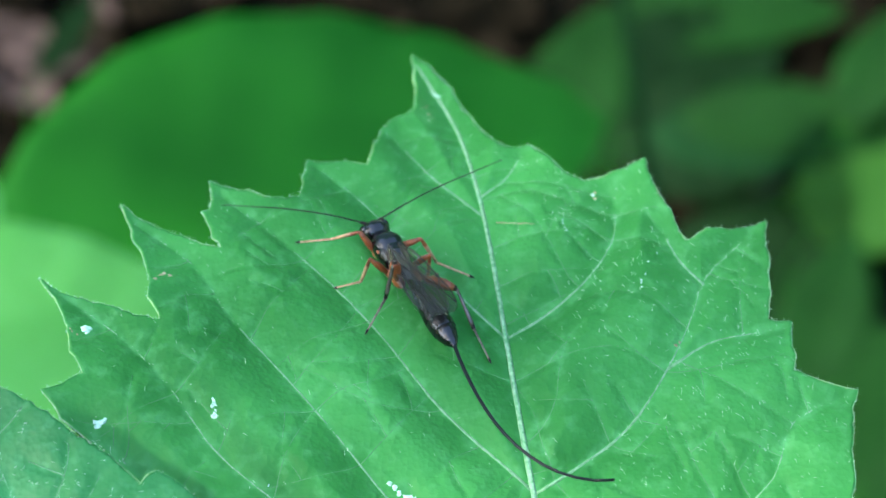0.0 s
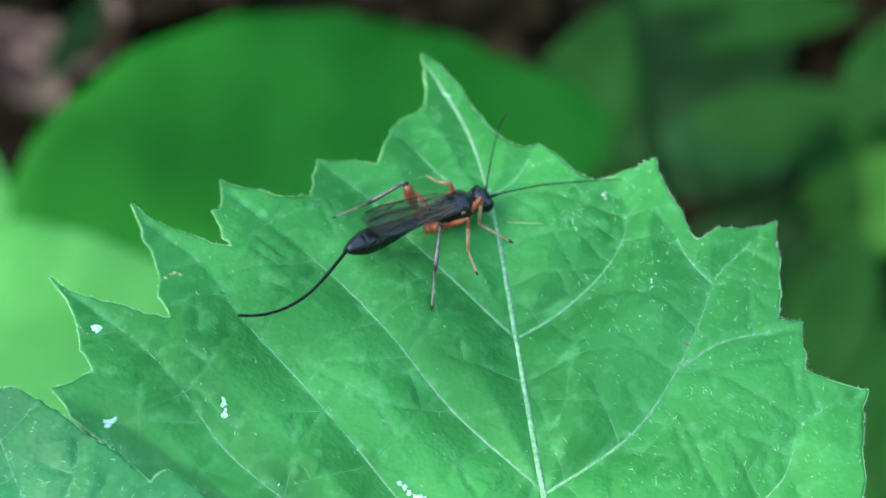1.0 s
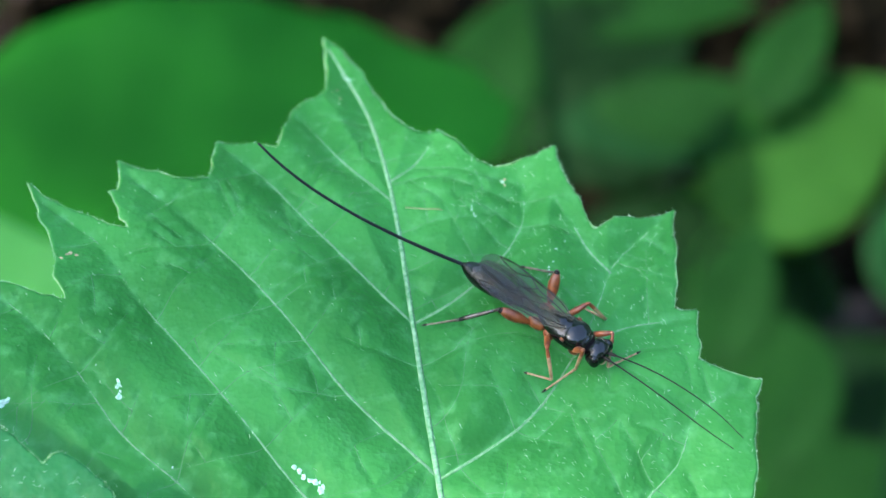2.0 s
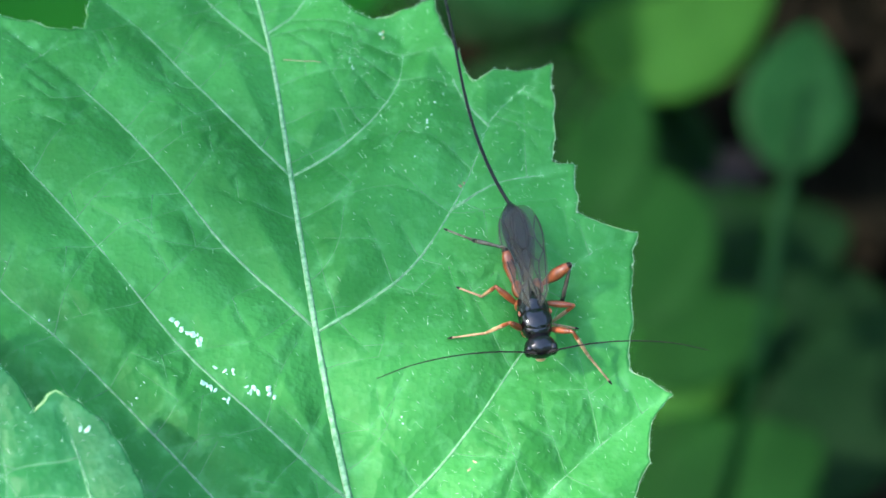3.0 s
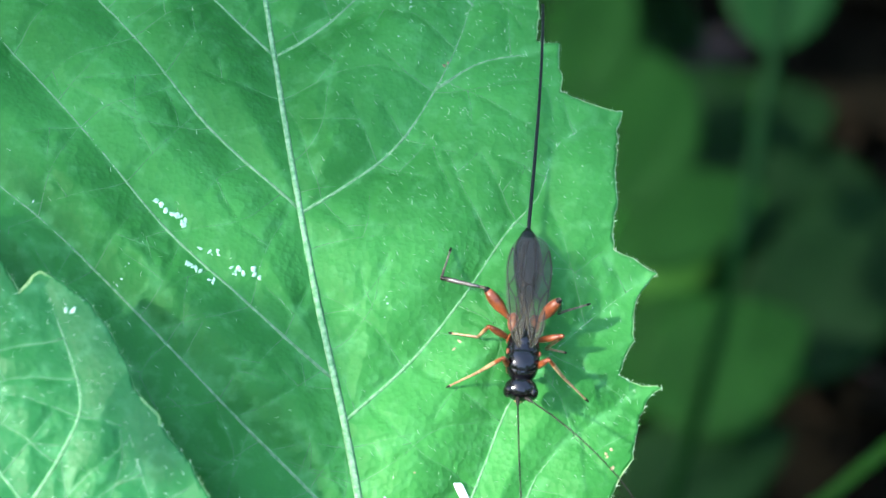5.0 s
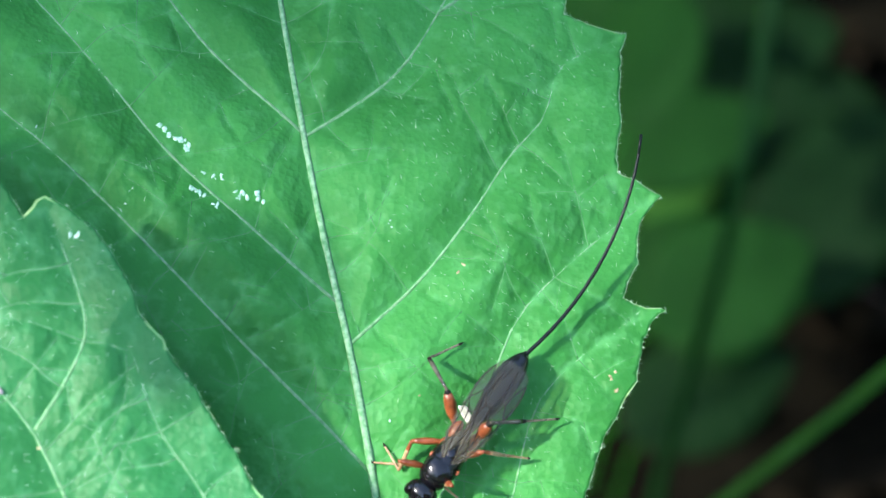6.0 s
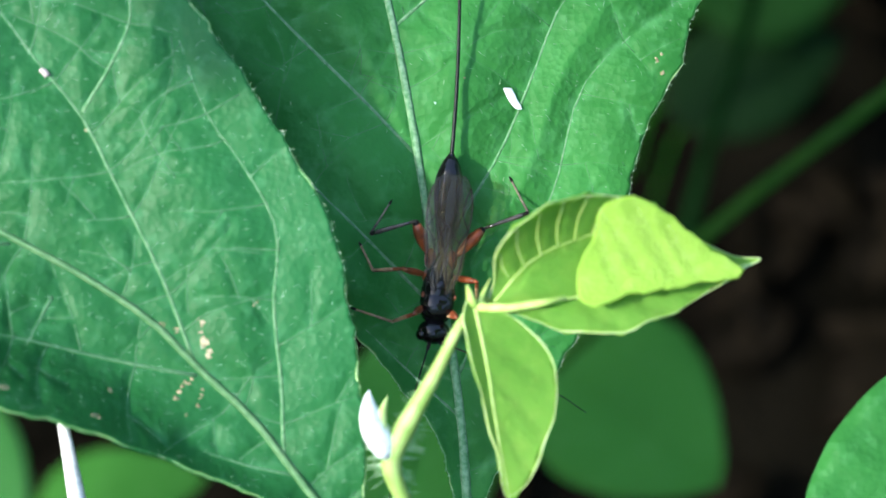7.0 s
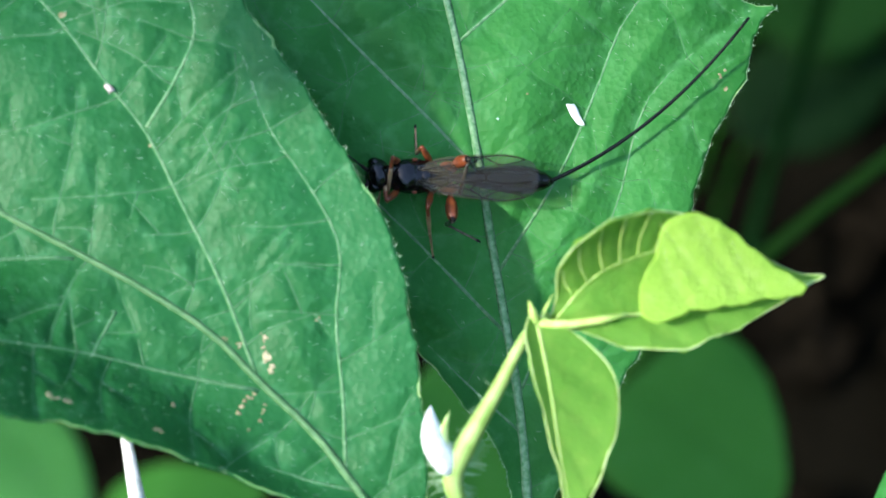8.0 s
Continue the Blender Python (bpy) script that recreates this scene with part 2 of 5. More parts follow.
class Sheet:
    """The bent surface of a leaf. Its places are (across, along) in millimetres from the leaf's base; phi: the way of the midrib,
    to the left of +y; slope at the base and at the tip; roll about the midrib; fold: how steeply the halves rise from the midrib."""

    def __init__(self, base, phi, slope, slope_tip, length, straight, roll=0.0, fold=0.0, curl=0.0, lip=0.0):
        self.lip, self.grid = lip, None
        self.base, self.phi, self.roll, self.fold, self.curl, self.skin = np.array(base), radians(phi), radians(roll), fold, curl, None
        self.s = np.linspace(-30, length + 30, 600)
        k = np.clip((self.s - straight) / (length - straight), 0, 1)
        self.th = np.radians(slope + (slope_tip - slope) * k * k * (3 - 2 * k))
        ds = self.s[1] - self.s[0]
        c, z = np.cos(self.th), np.sin(self.th)
        self.u = np.r_[0, np.cumsum((c[1:] + c[:-1]) / 2 * ds)]
        self.w = np.r_[0, np.cumsum((z[1:] + z[:-1]) / 2 * ds)]
        self.u, self.w = self.u - np.interp(0, self.s, self.u), self.w - np.interp(0, self.s, self.w)

    def at(self, a, along, h=0.0):
        """World places, in metres, h millimetres above the sheet."""
        a, along = np.asarray(a, float), np.asarray(along, float)
        u, w, th = (np.interp(along, self.s, v) for v in (self.u, self.w, self.th))
        h = h + self.fold * (np.sqrt(a * a + 4) - 2) - self.curl * a * a + self.lip * np.maximum(0, -a - 0.8) ** 2 * np.maximum(0, 1 - along / 12)
        x, h = a * math.cos(self.roll) - h * math.sin(self.roll), a * math.sin(self.roll) + h * math.cos(self.roll)
        y, z = u - np.sin(th) * h, w + np.cos(th) * h
        c, q = math.cos(self.phi), math.sin(self.phi)
        return self.base + 1e-3 * np.stack([c * x - q * y, q * x + c * y, z], -1)

    def local(self, a, along, h=0.0):
        return self.at(a, along, h) - self.base

    def top(self, a, along):
        """How high the blade's skin stands over the sheet there, from a grid of half millimetres."""
        if self.grid is None:
            x, y = np.meshgrid(np.arange(-40, 40, 0.5), np.arange(-10, 95, 0.5), indexing="ij")
            self.grid = self.skin(np.stack([x.ravel(), y.ravel()], 1)).reshape(x.shape)
        u, v = min(max((a + 40) * 2, 0), 158.9), min(max((along + 10) * 2, 0), 208.9)
        i, j = int(u), int(v)
        u, v, g = u - i, v - j, self.grid
        return float((g[i, j] * (1 - u) + g[i + 1, j] * u) * (1 - v) + (g[i, j + 1] * (1 - u) + g[i + 1, j + 1] * u) * v)

    def stand(self, a, along, heading, h=0.0, pitch=0.0):
        """The pose of something that stands on the sheet; heading: degrees to the left of the midrib's way."""
        p = self.at(a, along, h)
        r = radians(heading)
        ahead = Vector(self.at(a - 0.5 * math.sin(r), along + 0.5 * math.cos(r), h) - p)
        aside = Vector(self.at(a + 0.5 * math.cos(r), along + 0.5 * math.sin(r), h) - p)
        up = aside.cross(ahead).normalized()
        ahead.normalize()
        aside = ahead.cross(up).normalized()
        m = Matrix((aside, ahead, up)).transposed().to_4x4()
        return Matrix.Translation(p) @ m @ pose(0, 0, 0, pitch)


def ragged(points, step, rough, rng):
    """An outline with more corners: fine uneven teeth between the given ones."""
    out = []
    n = len(points)
    for i in range(n):
        a, b = np.array(points[i]), np.array(points[(i + 1) % n])
        count = max(1, int(np.linalg.norm(b - a) / step))
        side = np.array([b[1] - a[1], a[0] - b[0]]) / max(np.linalg.norm(b - a), 1e-6)
        for k in range(count):
            bow = 0.10 * math.sin(math.pi * k / count) * min(np.linalg.norm(b - a), 4) * 0.5
            out.append(a + (b - a) * k / count + side * ((rng.normal() * rough if k else 0) + bow))
    return np.array(out)


def near_veins(points, veins):
    """The distance from each point to the nearest of the veins."""
    best = np.full(len(points), 1e9)
    for v in veins:
        for a, b in zip(v, v[1:]):
            ab = b - a
            t = np.clip(((points - a) @ ab) / (ab @ ab), 0, 1)
            best = np.minimum(best, np.linalg.norm(points - a - t[:, None] * ab, axis=1))
    return best


def veinlets(veins, border, spacing, rng):
    """The ladder of small veins that cross from one side vein to the next, wavy, forked and broken off here and there."""
    a = np.vstack([v[:-1] for v in veins])
    ab = np.vstack([v[1:] - v[:-1] for v in veins])
    owner = np.concatenate([[k] * (len(v) - 1) for k, v in enumerate(veins)])
    edge_a, edge_ab = border, np.roll(border, -1, 0) - border

    def clear_of(p, a, ab):
        t = np.clip(((p - a) * ab).sum(1) / (ab * ab).sum(1), 0, 1)
        return np.hypot(*(p - a - t[:, None] * ab).T)

    def grow(p, q, own, most):
        path = [p]
        bend = 0.0
        for _ in range(int(most / 0.55)):
            bend = 0.5 * bend + rng.normal() * 0.055
            q += bend
            p = p + 0.55 * np.array([math.cos(q), math.sin(q)])
            path.append(p)
            gap = clear_of(p, a, ab)
            if gap[owner != own].min() < 0.4 or (len(path) > 3 and gap.min() < 0.4) or clear_of(p, edge_a, edge_ab).min() < 0.7:
                break
        return np.array(path), q
    lines = []
    for k, v in enumerate(veins):
        length = np.r_[0, np.cumsum(np.linalg.norm(np.diff(v, axis=0), axis=1))]
        at = rng.uniform(0.8, spacing)
        while at < length[-1] - 1.5:
            p = np.array([np.interp(at, length, v[:, c]) for c in (0, 1)])
            ahead = np.array([np.interp(at + 0.3, length, v[:, c]) for c in (0, 1)]) - p
            way = math.atan2(ahead[1], ahead[0])
            for turn in ((1, -1) if rng.random() < 0.45 else ((1,) if rng.random() < 0.5 else (-1,))):
                path, q = grow(p, way + turn * rng.uniform(1.15, 1.5), k, rng.uniform(3, 13))
                if len(path) > 4:
                    lines.append(path)
                    if len(path) > 6:
                        fork = rng.integers(3, len(path) - 2)
                        twig, _ = grow(path[fork], q + rng.choice((-1, 1)) * rng.uniform(0.8, 1.4), -1, rng.uniform(1.5, 4.5))
                        if len(twig) > 3:
                            lines.append(twig)
            at += spacing * rng.uniform(0.6, 1.4)
    return lines


def relief(points, veins, small, rim, seeds, swell, extra, crease, reach):
    """Height above the sheet and how much of a fine vein each point is: sunk along the veins, swollen between them."""
    d = near_veins(points, veins)
    e = np.array([small.find((u, v, 0))[2] for u, v in points]) if small else np.full(len(points), 9.0)
    x, y = points[:, 0], points[:, 1]
    warp = points + 0.3 * np.stack([np.sin(y * 1.1 + x * 0.4) + 0.5 * np.sin(y * 2.7 - x), np.sin(x * 1.2 - y * 0.5) + 0.5 * np.sin(x * 2.5 + y)], 1)
    gaps = np.full((len(points), 2), 1e9)
    for s in seeds:
        r = np.hypot(warp[:, 0] - s[0], warp[:, 1] - s[1])
        far = np.maximum(r, gaps[:, 0])
        gaps[:, 0] = np.minimum(r, gaps[:, 0])
        gaps[:, 1] = np.minimum(gaps[:, 1], far)
    net = np.exp(-(((gaps[:, 1] - gaps[:, 0]) / 0.22) ** 2))
    clear = np.clip(d * 1.5, 0, 1)
    # the finest net fades in places
    show = np.clip(0.4 + 0.6 * np.sin(x * 0.71 - y * 0.39 + 2.0), 0, 1)
    pillow = 0.8 * np.exp(-((e / 0.36) ** 2)) + 0.7 * np.exp(-((e / 1.2) ** 2)) + 0.16 * (0.3 + show) * net
    # the pleats between the veins are deeper away from the margin
    inner = np.clip(np.array([rim.find((u, v, 0))[2] for u, v in points]) / 6.0, 0, 1) if extra else 0.0
    h = (swell + extra * inner) * (1 - np.exp(-((d / reach) ** 2))) - min(0.2, 0.3 * swell) * np.exp(-((d / 0.4) ** 2)) - crease * pillow * clear
    return h, np.clip((0.5 * np.exp(-((e / 0.22) ** 2)) + 0.25 * show * net) * clear + 0.7 * np.exp(-((d / 0.42) ** 2)), 0, 1)


def leaf_blade(name, sheet, outline, veins, mats, parent, step=0.23, swell=0.75, crease=0.14, cell=4.2, thick=0.22, seed=3, label="", wave=0.3, reach=2.2, spacing=4.5, rise=0.0, extra=0.0):
    """A leaf's blade: one thin sheet cut to the outline, with the relief of its veins."""
    rng = np.random.default_rng(seed)
    border = ragged(outline, 0.45, 0.05, rng)
    low, high = border.min(0), border.max(0)
    inner = []
    for j, y in enumerate(np.arange(low[1], high[1], step * 0.87)):
        for x in np.arange(low[0] + (j % 2) * step / 2, high[0], step):
            inner.append((x + rng.normal() * step * 0.08, y + rng.normal() * step * 0.08))
    inner = np.array(inner)
    inner = inner[near_veins(inner, [np.vstack([border, border[:1]])]) > step * 0.45]
    n = len(border)
    places = [Vector(p) for p in border] + [Vector(p) for p in inner]
    cut = delaunay_2d_cdt(places, [], [list(range(n))], 1, 1e-5)
    flat = np.array([(p.x, p.y) for p in cut[0]])
    seeds, size = [], cell * 0.42
    for j, y in enumerate(np.arange(low[1] - size, high[1] + size, size * 0.7)):
        for x in np.arange(low[0] - size, high[0] + size, size * 1.3):
            seeds.append((x + (j % 2) * size / 2 + rng.normal() * size * 0.3, y + rng.normal() * size * 0.3))
    small = veinlets(veins, border, spacing, rng) if spacing else []
    dots = [p + (q - p) * k / 6 for line in small for p, q in zip(line, line[1:]) for k in range(6)]
    tree = kdtree.KDTree(len(dots)) if dots else None
    for k, p in enumerate(dots):
        tree.insert((p[0], p[1], 0), k)
    if tree:
        tree.balance()
    rim = kdtree.KDTree(len(border))
    for k, p in enumerate(border):
        rim.insert((p[0], p[1], 0), k)
    rim.balance()

    def surface(points):
        h, fine = relief(points, veins, tree, rim, seeds, swell, extra, crease, reach)
        return h + rise + wave * np.sin(points[:, 0] * 0.37 + 1) * np.sin(points[:, 1] * 0.29), fine
    sheet.skin = lambda points: surface(points)[0]
    h, fine = surface(flat)
    space = sheet.local(flat[:, 0], flat[:, 1], h)
    mesh = bpy.data.meshes.new(name)
    faces = [f if (flat[f[1]] - flat[f[0]])[0] * (flat[f[2]] - flat[f[0]])[1] > (flat[f[1]] - flat[f[0]])[1] * (flat[f[2]] - flat[f[0]])[0] else f[::-1] for f in cut[2]]
    mesh.from_pydata([tuple(p) for p in space], [], faces)
    mesh.attributes.new("vein", "FLOAT", "POINT").data.foreach_set("value", fine.astype(np.float32))
    for m in mats:
        mesh.materials.append(m)
    for p in mesh.polygons:
        p.use_smooth = True
    ob = new(name, mesh)
    ob.parent = parent
    solid = ob.modifiers.new("thickness", "SOLIDIFY")
    solid.thickness, solid.offset = thick * 1e-3, -1
    return tagged(ob, label), border, small


def leaf_vein(name, sheet, line, r0, r1, mat, parent, veins, h=0.0):
    """One vein, a thin rod that stands a little proud of the blade."""
    line = np.array(line)
    points = spline(line, max(8, int(3 * len(line))))
    down = sheet.skin(points)
    space = sheet.local(points[:, 0], points[:, 1], down + h)
    bm = bmesh.new()
    tube(bm, [tuple(p) for p in space], np.linspace(r0, r1, len(points)) * 1e-3, 6, flat=0.8)
    return part(name, bm, mat, parent)


def bristles(name, sheet, roots, ways, lengths, mat, parent, lift=0.6, wide=0.022, rise=-0.03):
    """Many short hairs on a leaf, as one mesh."""
    verts, faces = [], []
    heights = sheet.skin(np.array(roots)) + rise
    for (a, s), (da, ds), n, high in zip(roots, ways, lengths, heights):
        foot = sheet.local(a, s, high)
        tip = sheet.local(a + da * n, s + ds * n, high + lift * n)
        bend = (foot + tip) / 2 + (sheet.local(a, s, high + 0.15 * n) - foot)
        side = np.cross(tip - foot, (0.3, 0.5, 0.8))
        side = side / np.linalg.norm(side) * wide * 1e-3
        other = np.cross(side, tip - foot)
        other = other / np.linalg.norm(other) * wide * 1e-3
        i = len(verts)
        verts += [foot + side, foot - side, foot + other, bend + side * 0.7, bend - side * 0.7, bend + other * 0.7, tip]
        faces += [(i, i + 1, i + 4, i + 3), (i + 1, i + 2, i + 5, i + 4), (i + 2, i, i + 3, i + 5), (i + 3, i + 4, i + 6), (i + 4, i + 5, i + 6), (i + 5, i + 3, i + 6)]
    mesh = bpy.data.meshes.new(name)
    mesh.from_pydata([tuple(v) for v in verts], [], faces)
    mesh.materials.append(mat)
    ob = new(name, mesh)
    ob.parent = parent
    return tagged(ob, kind="stuff")


def fleck(name, sheet, a, s, size, mat, parent, seed, high=0.05):
    """A small flat crumb stuck to a leaf."""
    rng = np.random.default_rng(seed)
    bm = bmesh.new()
    n = 9
    stretch, turn = rng.uniform(0.35, 0.9), rng.uniform(0, 3.1)
    rings, rise = [], sheet.top(a, s)
    for k, (r, h) in enumerate(((1.0, -0.10), (0.85, high), (0.35, high * 1.2))):
        ring = []
        for i in range(n):
            q = 2 * math.pi * i / n
            m = size * r * (0.55 + 0.75 * rng.random() if k < 2 else 1)
            x, y = m * math.cos(q), m * math.sin(q) * stretch
            p = sheet.local(a + x * math.cos(turn) - y * math.sin(turn), s + x * math.sin(turn) + y * math.cos(turn), rise + h)
            ring.append(bm.verts.new(p))
        rings.append(ring)
    for u, v in zip(rings, rings[1:]):
        for i in range(n):
            bm.faces.new((u[i], u[(i + 1) % n], v[(i + 1) % n], v[i]))
    bm.faces.new(rings[-1])
    return part(name, bm, mat, parent)


def scrap(name, sheet, line, wide, mat, parent, high=0.12):
    """A thin bent strip that lies on a leaf along a line."""
    pts = spline(line, 9)
    way = (pts[-1] - pts[0]) / np.linalg.norm(pts[-1] - pts[0])
    aside = np.array([-way[1], way[0]])
    bm, rows = bmesh.new(), []
    for i, p in enumerate(pts):
        half = wide / 2 * (1.0 - 0.25 * (i / 8) ** 2) * (0.8 if i in (0, 8) else 1.0)
        row = []
        for k in (-1, -0.3, 0.4, 1):
            q = p + aside * k * half + way * k * 0.12
            row.append(bm.verts.new(sheet.local(q[0], q[1], sheet.top(*q) + high * (0.35 + 0.65 * abs(k)) + 0.05 * math.sin(i))))
        rows.append(row)
    for a, b in zip(rows, rows[1:]):
        for k in range(3):
            bm.faces.new((a[k], a[k + 1], b[k + 1], b[k]))
    ob = part(name, bm, mat, parent)
    solid = ob.modifiers.new("thickness", "SOLIDIFY")
    solid.thickness = 0.00004
    return ob


# ---- ground ----
def ground():
    bm = bmesh.new()
    n = 70
    line = [math.copysign(abs(u) ** 4 * 400 + abs(u) * 0.6, u) for u in np.linspace(-1, 1, n)]
    rows = [[bm.verts.new((x + 0.05, y + 0.4, GROUND + 0.012 * noise.noise((x * 9, y * 9, 0)) + 0.006 * noise.noise((x * 31, y * 31, 5)))) for x in line] for y in line]
    for a, b in zip(rows, rows[1:]):
        for k in range(n - 1):
            bm.faces.new((a[k], a[k + 1], b[k + 1], b[k]))
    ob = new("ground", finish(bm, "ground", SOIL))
    tagged(ob, "forest soil under the plants, shade put into its dark colour", "ground", kind="structure")
    rng = np.random.default_rng(8)
    verts, faces = [], []
    for _ in range(700):
        x, y = rng.uniform(-0.5, 0.6), rng.uniform(0.05, 1.7)
        m = pose(x, y, GROUND + 0.008 + 0.01 * rng.random(), rng.normal() * 14, rng.normal() * 14, rng.uniform(0, 360))
        size = rng.uniform(0.02, 0.045)
        i = len(verts)
        for j in range(5):
            w = math.sin(math.pi * (0.06 + 0.88 * j / 4)) * 0.42
            for k in (-1, 0, 1):
                verts.append(tuple(m @ Vector((k * w * size, (j / 4 - 0.5) * size * 1.6, abs(k) * 0.2 * size + 0.1 * size * math.sin(j)))))
        for j in range(4):
            for k in range(2):
                a = i + j * 3 + k
                faces.append((a, a + 1, a + 4, a + 3))
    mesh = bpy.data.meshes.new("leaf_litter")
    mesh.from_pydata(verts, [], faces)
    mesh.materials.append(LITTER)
    tagged(new("leaf_litter", mesh), "brown dead leaves scattered over the soil, shade put into their colour", "leaf litter", kind="stuff")


def dead_leaf(x, y, turn, size, seed):
    """One curled dead leaf on the soil."""
    leaf = thing("dead_leaf", "curled greyish brown dead leaf on the soil", "dead leaf", (x, y, GROUND + 0.012), "dead leaves")
    rng = np.random.default_rng(seed)
    m = pose(0, 0, 0.004, rng.normal() * 8, rng.normal() * 8, turn)
    bm, rows = bmesh.new(), []
    for j in range(11):
        v = j / 10
        half = 0.30 * size * math.sin(math.pi * (0.03 + 0.94 * v)) ** 0.8 * rng.uniform(0.85, 1.1)
        rows.append([bm.verts.new(m @ Vector((u * half, (v - 0.5) * size, 0.16 * size * abs(u) ** 1.6 + 0.05 * size * math.sin(5 * v + 2 * u)))) for u in np.linspace(-1, 1, 7)])
    for a, b in zip(rows, rows[1:]):
        for k in range(6):
            bm.faces.new((a[k], a[k + 1], b[k + 1], b[k]))
    blade = part("blade", bm, DEAD, leaf)
    solid = blade.modifiers.new("thickness", "SOLIDIFY")
    solid.thickness = 0.0004
    bm = bmesh.new()
    tube(bm, [tuple(m @ Vector((0, (v - 0.5) * size, 0.002 + 0.05 * size * math.sin(5 * v)))) for v in np.linspace(-0.25, 0.95, 12)], np.linspace(0.0011, 0.0004, 12), 6)
    part("midrib", bm, DEAD, leaf)


def dead_leaves():
    for k, (x, y, turn, size) in enumerate(((-0.300, 1.285, 40, 0.075), (-0.27, 1.32, -30, 0.06), (-0.318, 1.34, 80, 0.07), (-0.255, 1.37, 10, 0.05), (0.175, 1.18, 70, 0.085), (0.215, 1.15, -50, 0.06),
                                            (0.341, 0.86, 20, 0.10), (0.31, 1.02, -60, 0.08), (0.325, 0.80, 60, 0.085), (0.37, 0.90, -20, 0.09))):
        dead_leaf(x, y, turn, size, k)


# ---- the two large toothed leaves ----
MAIN = Sheet((0.01331, 0.06745, 0.42855), 10, 31, 2, 84, 18, fold=0.10, curl=0.0012)
MARGIN_RIGHT = [(-1.4, 89.5), (-0.2, 88.0), (1.1, 84.9), (2.0, 81.1), (2.8, 78.5), (3.7, 77.1), (5.7, 76.8), (6.7, 75.3), (7.8, 72.7), (9.1, 71.8),
                (11.5, 72.3), (14.0, 72.8), (14.0, 70.0), (14.7, 67.5), (15.2, 64.4), (16.9, 65.0), (21.5, 65.0), (20.7, 61.3), (20.0, 58.3), (19.4, 56.5),
                (21.0, 56.0), (20.4, 52.9), (19.9, 51.7), (24.3, 49.8), (23.0, 46.6), (22.1, 42.8), (21.2, 39.6), (22.5, 38.8), (24.0, 37.5), (22.3, 36.1),
                (21.3, 33.0), (19.8, 30.8), (22.7, 29.5), (21.3, 28.6), (19.6, 25.0), (17.6, 22.6), (15.7, 19.7), (14.6, 17.1), (9.2, 7.3), (7.5, 5.4),
                (3.1, 0.2), (0.5, -4.1)]
MARGIN_LEFT = [(-0.5, -3.9), (-0.8, -0.8), (-1.2, 2.5), (-3.1, 6.0), (-5.6, 10.3), (-10.1, 16.5), (-14.6, 23.7), (-23.9, 37.1), (-27.1, 49.5), (-29.4, 52.3),
               (-31.9, 55.1), (-33.1, 57.5), (-30.1, 58.4), (-30.9, 60.5), (-31.2, 64.1), (-32.6, 67.2), (-27.6, 64.1), (-24.3, 62.2), (-25.0, 64.3), (-24.8, 67.0),
               (-25.6, 70.4), (-26.2, 74.0), (-21.7, 70.2), (-19.2, 68.5), (-19.8, 69.5), (-20.3, 72.3), (-19.7, 72.4), (-19.3, 75.7), (-16.6, 74.2), (-15.0, 73.1),
               (-12.8, 72.9), (-12.3, 75.3), (-11.6, 77.5), (-8.8, 76.8), (-7.1, 76.1), (-6.4, 78.1), (-5.4, 80.3), (-4.6, 81.1), (-2.8, 82.0), (-2.1, 83.9), (-1.8, 86.4)]
MAIN_MIDRIB = [(0.0, -4.0), (0.6, 3.0), (0.7, 15.5), (0.5, 29.6), (0.0, 42.0), (0.0, 49.7), (0.4, 58.6), (0.8, 67.7), (0.9, 74.0), (0.7, 80.0), (-1.2, 88.4)]
MAIN_VEINS = [
    [(0.4, 58.6), (4.6, 60.6), (7.9, 63.1), (10.1, 66.2), (11.0, 70.0)],
    [(-0.1, 45.7), (2.9, 47.0), (7.0, 49.3), (11.3, 53.8), (14.1, 57.9), (15.6, 60.7), (20.3, 64.4)],
    [(0.5, 30.6), (6.0, 34.2), (10.4, 38.2), (14.4, 42.4), (17.0, 44.5), (18.7, 47.7), (23.5, 49.5)],
    [(0.7, 14.5), (6.5, 21.3), (9.7, 26.3), (12.4, 30.6), (17.0, 34.0), (23.0, 37.3)],
    [(0.7, 6.0), (4.0, 11.0), (9.0, 17.0), (13.2, 25.1), (20.8, 29.6)],
    [(0.9, 72.0), (3.0, 73.4), (5.0, 76.0)],
    [(0.4, 58.7), (-2.9, 63.7), (-5.2, 67.7), (-8.2, 73.1), (-11.0, 76.8)],
    [(-0.1, 46.1), (-5.7, 53.7), (-8.9, 59.9), (-11.2, 64.1), (-14.5, 68.7), (-18.7, 74.4)],
    [(0.3, 33.6), (-4.5, 39.2), (-9.8, 46.0), (-12.9, 51.4), (-16.1, 57.2), (-19.5, 62.9), (-21.1, 67.1), (-25.2, 72.4)],
    [(0.5, 21.8), (-2.5, 26.1), (-8.0, 33.5), (-13.9, 41.9), (-17.8, 47.0), (-21.6, 51.6), (-24.2, 56.8), (-27.7, 62.1), (-31.5, 66.2)],
    [(0.6, 10.5), (-4.4, 17.5), (-9.5, 24.2), (-16.0, 33.0), (-22.0, 44.0), (-30.0, 54.0)],
    [(0.6, 3.5), (-2.2, 7.0), (-4.8, 10.5)],
    [(0.8, 70.0), (-2.0, 74.5), (-4.6, 79.5)],
    [(15.6, 60.4), (14.4, 62.6), (13.7, 66.0)],
    [(11.3, 53.8), (15.0, 55.4), (20.2, 55.6)],
]
SIDE = Sheet((0.00482, 0.05954, 0.43569), 58, 17, 10, 60, 10, roll=-3, fold=0.64, curl=0.005)
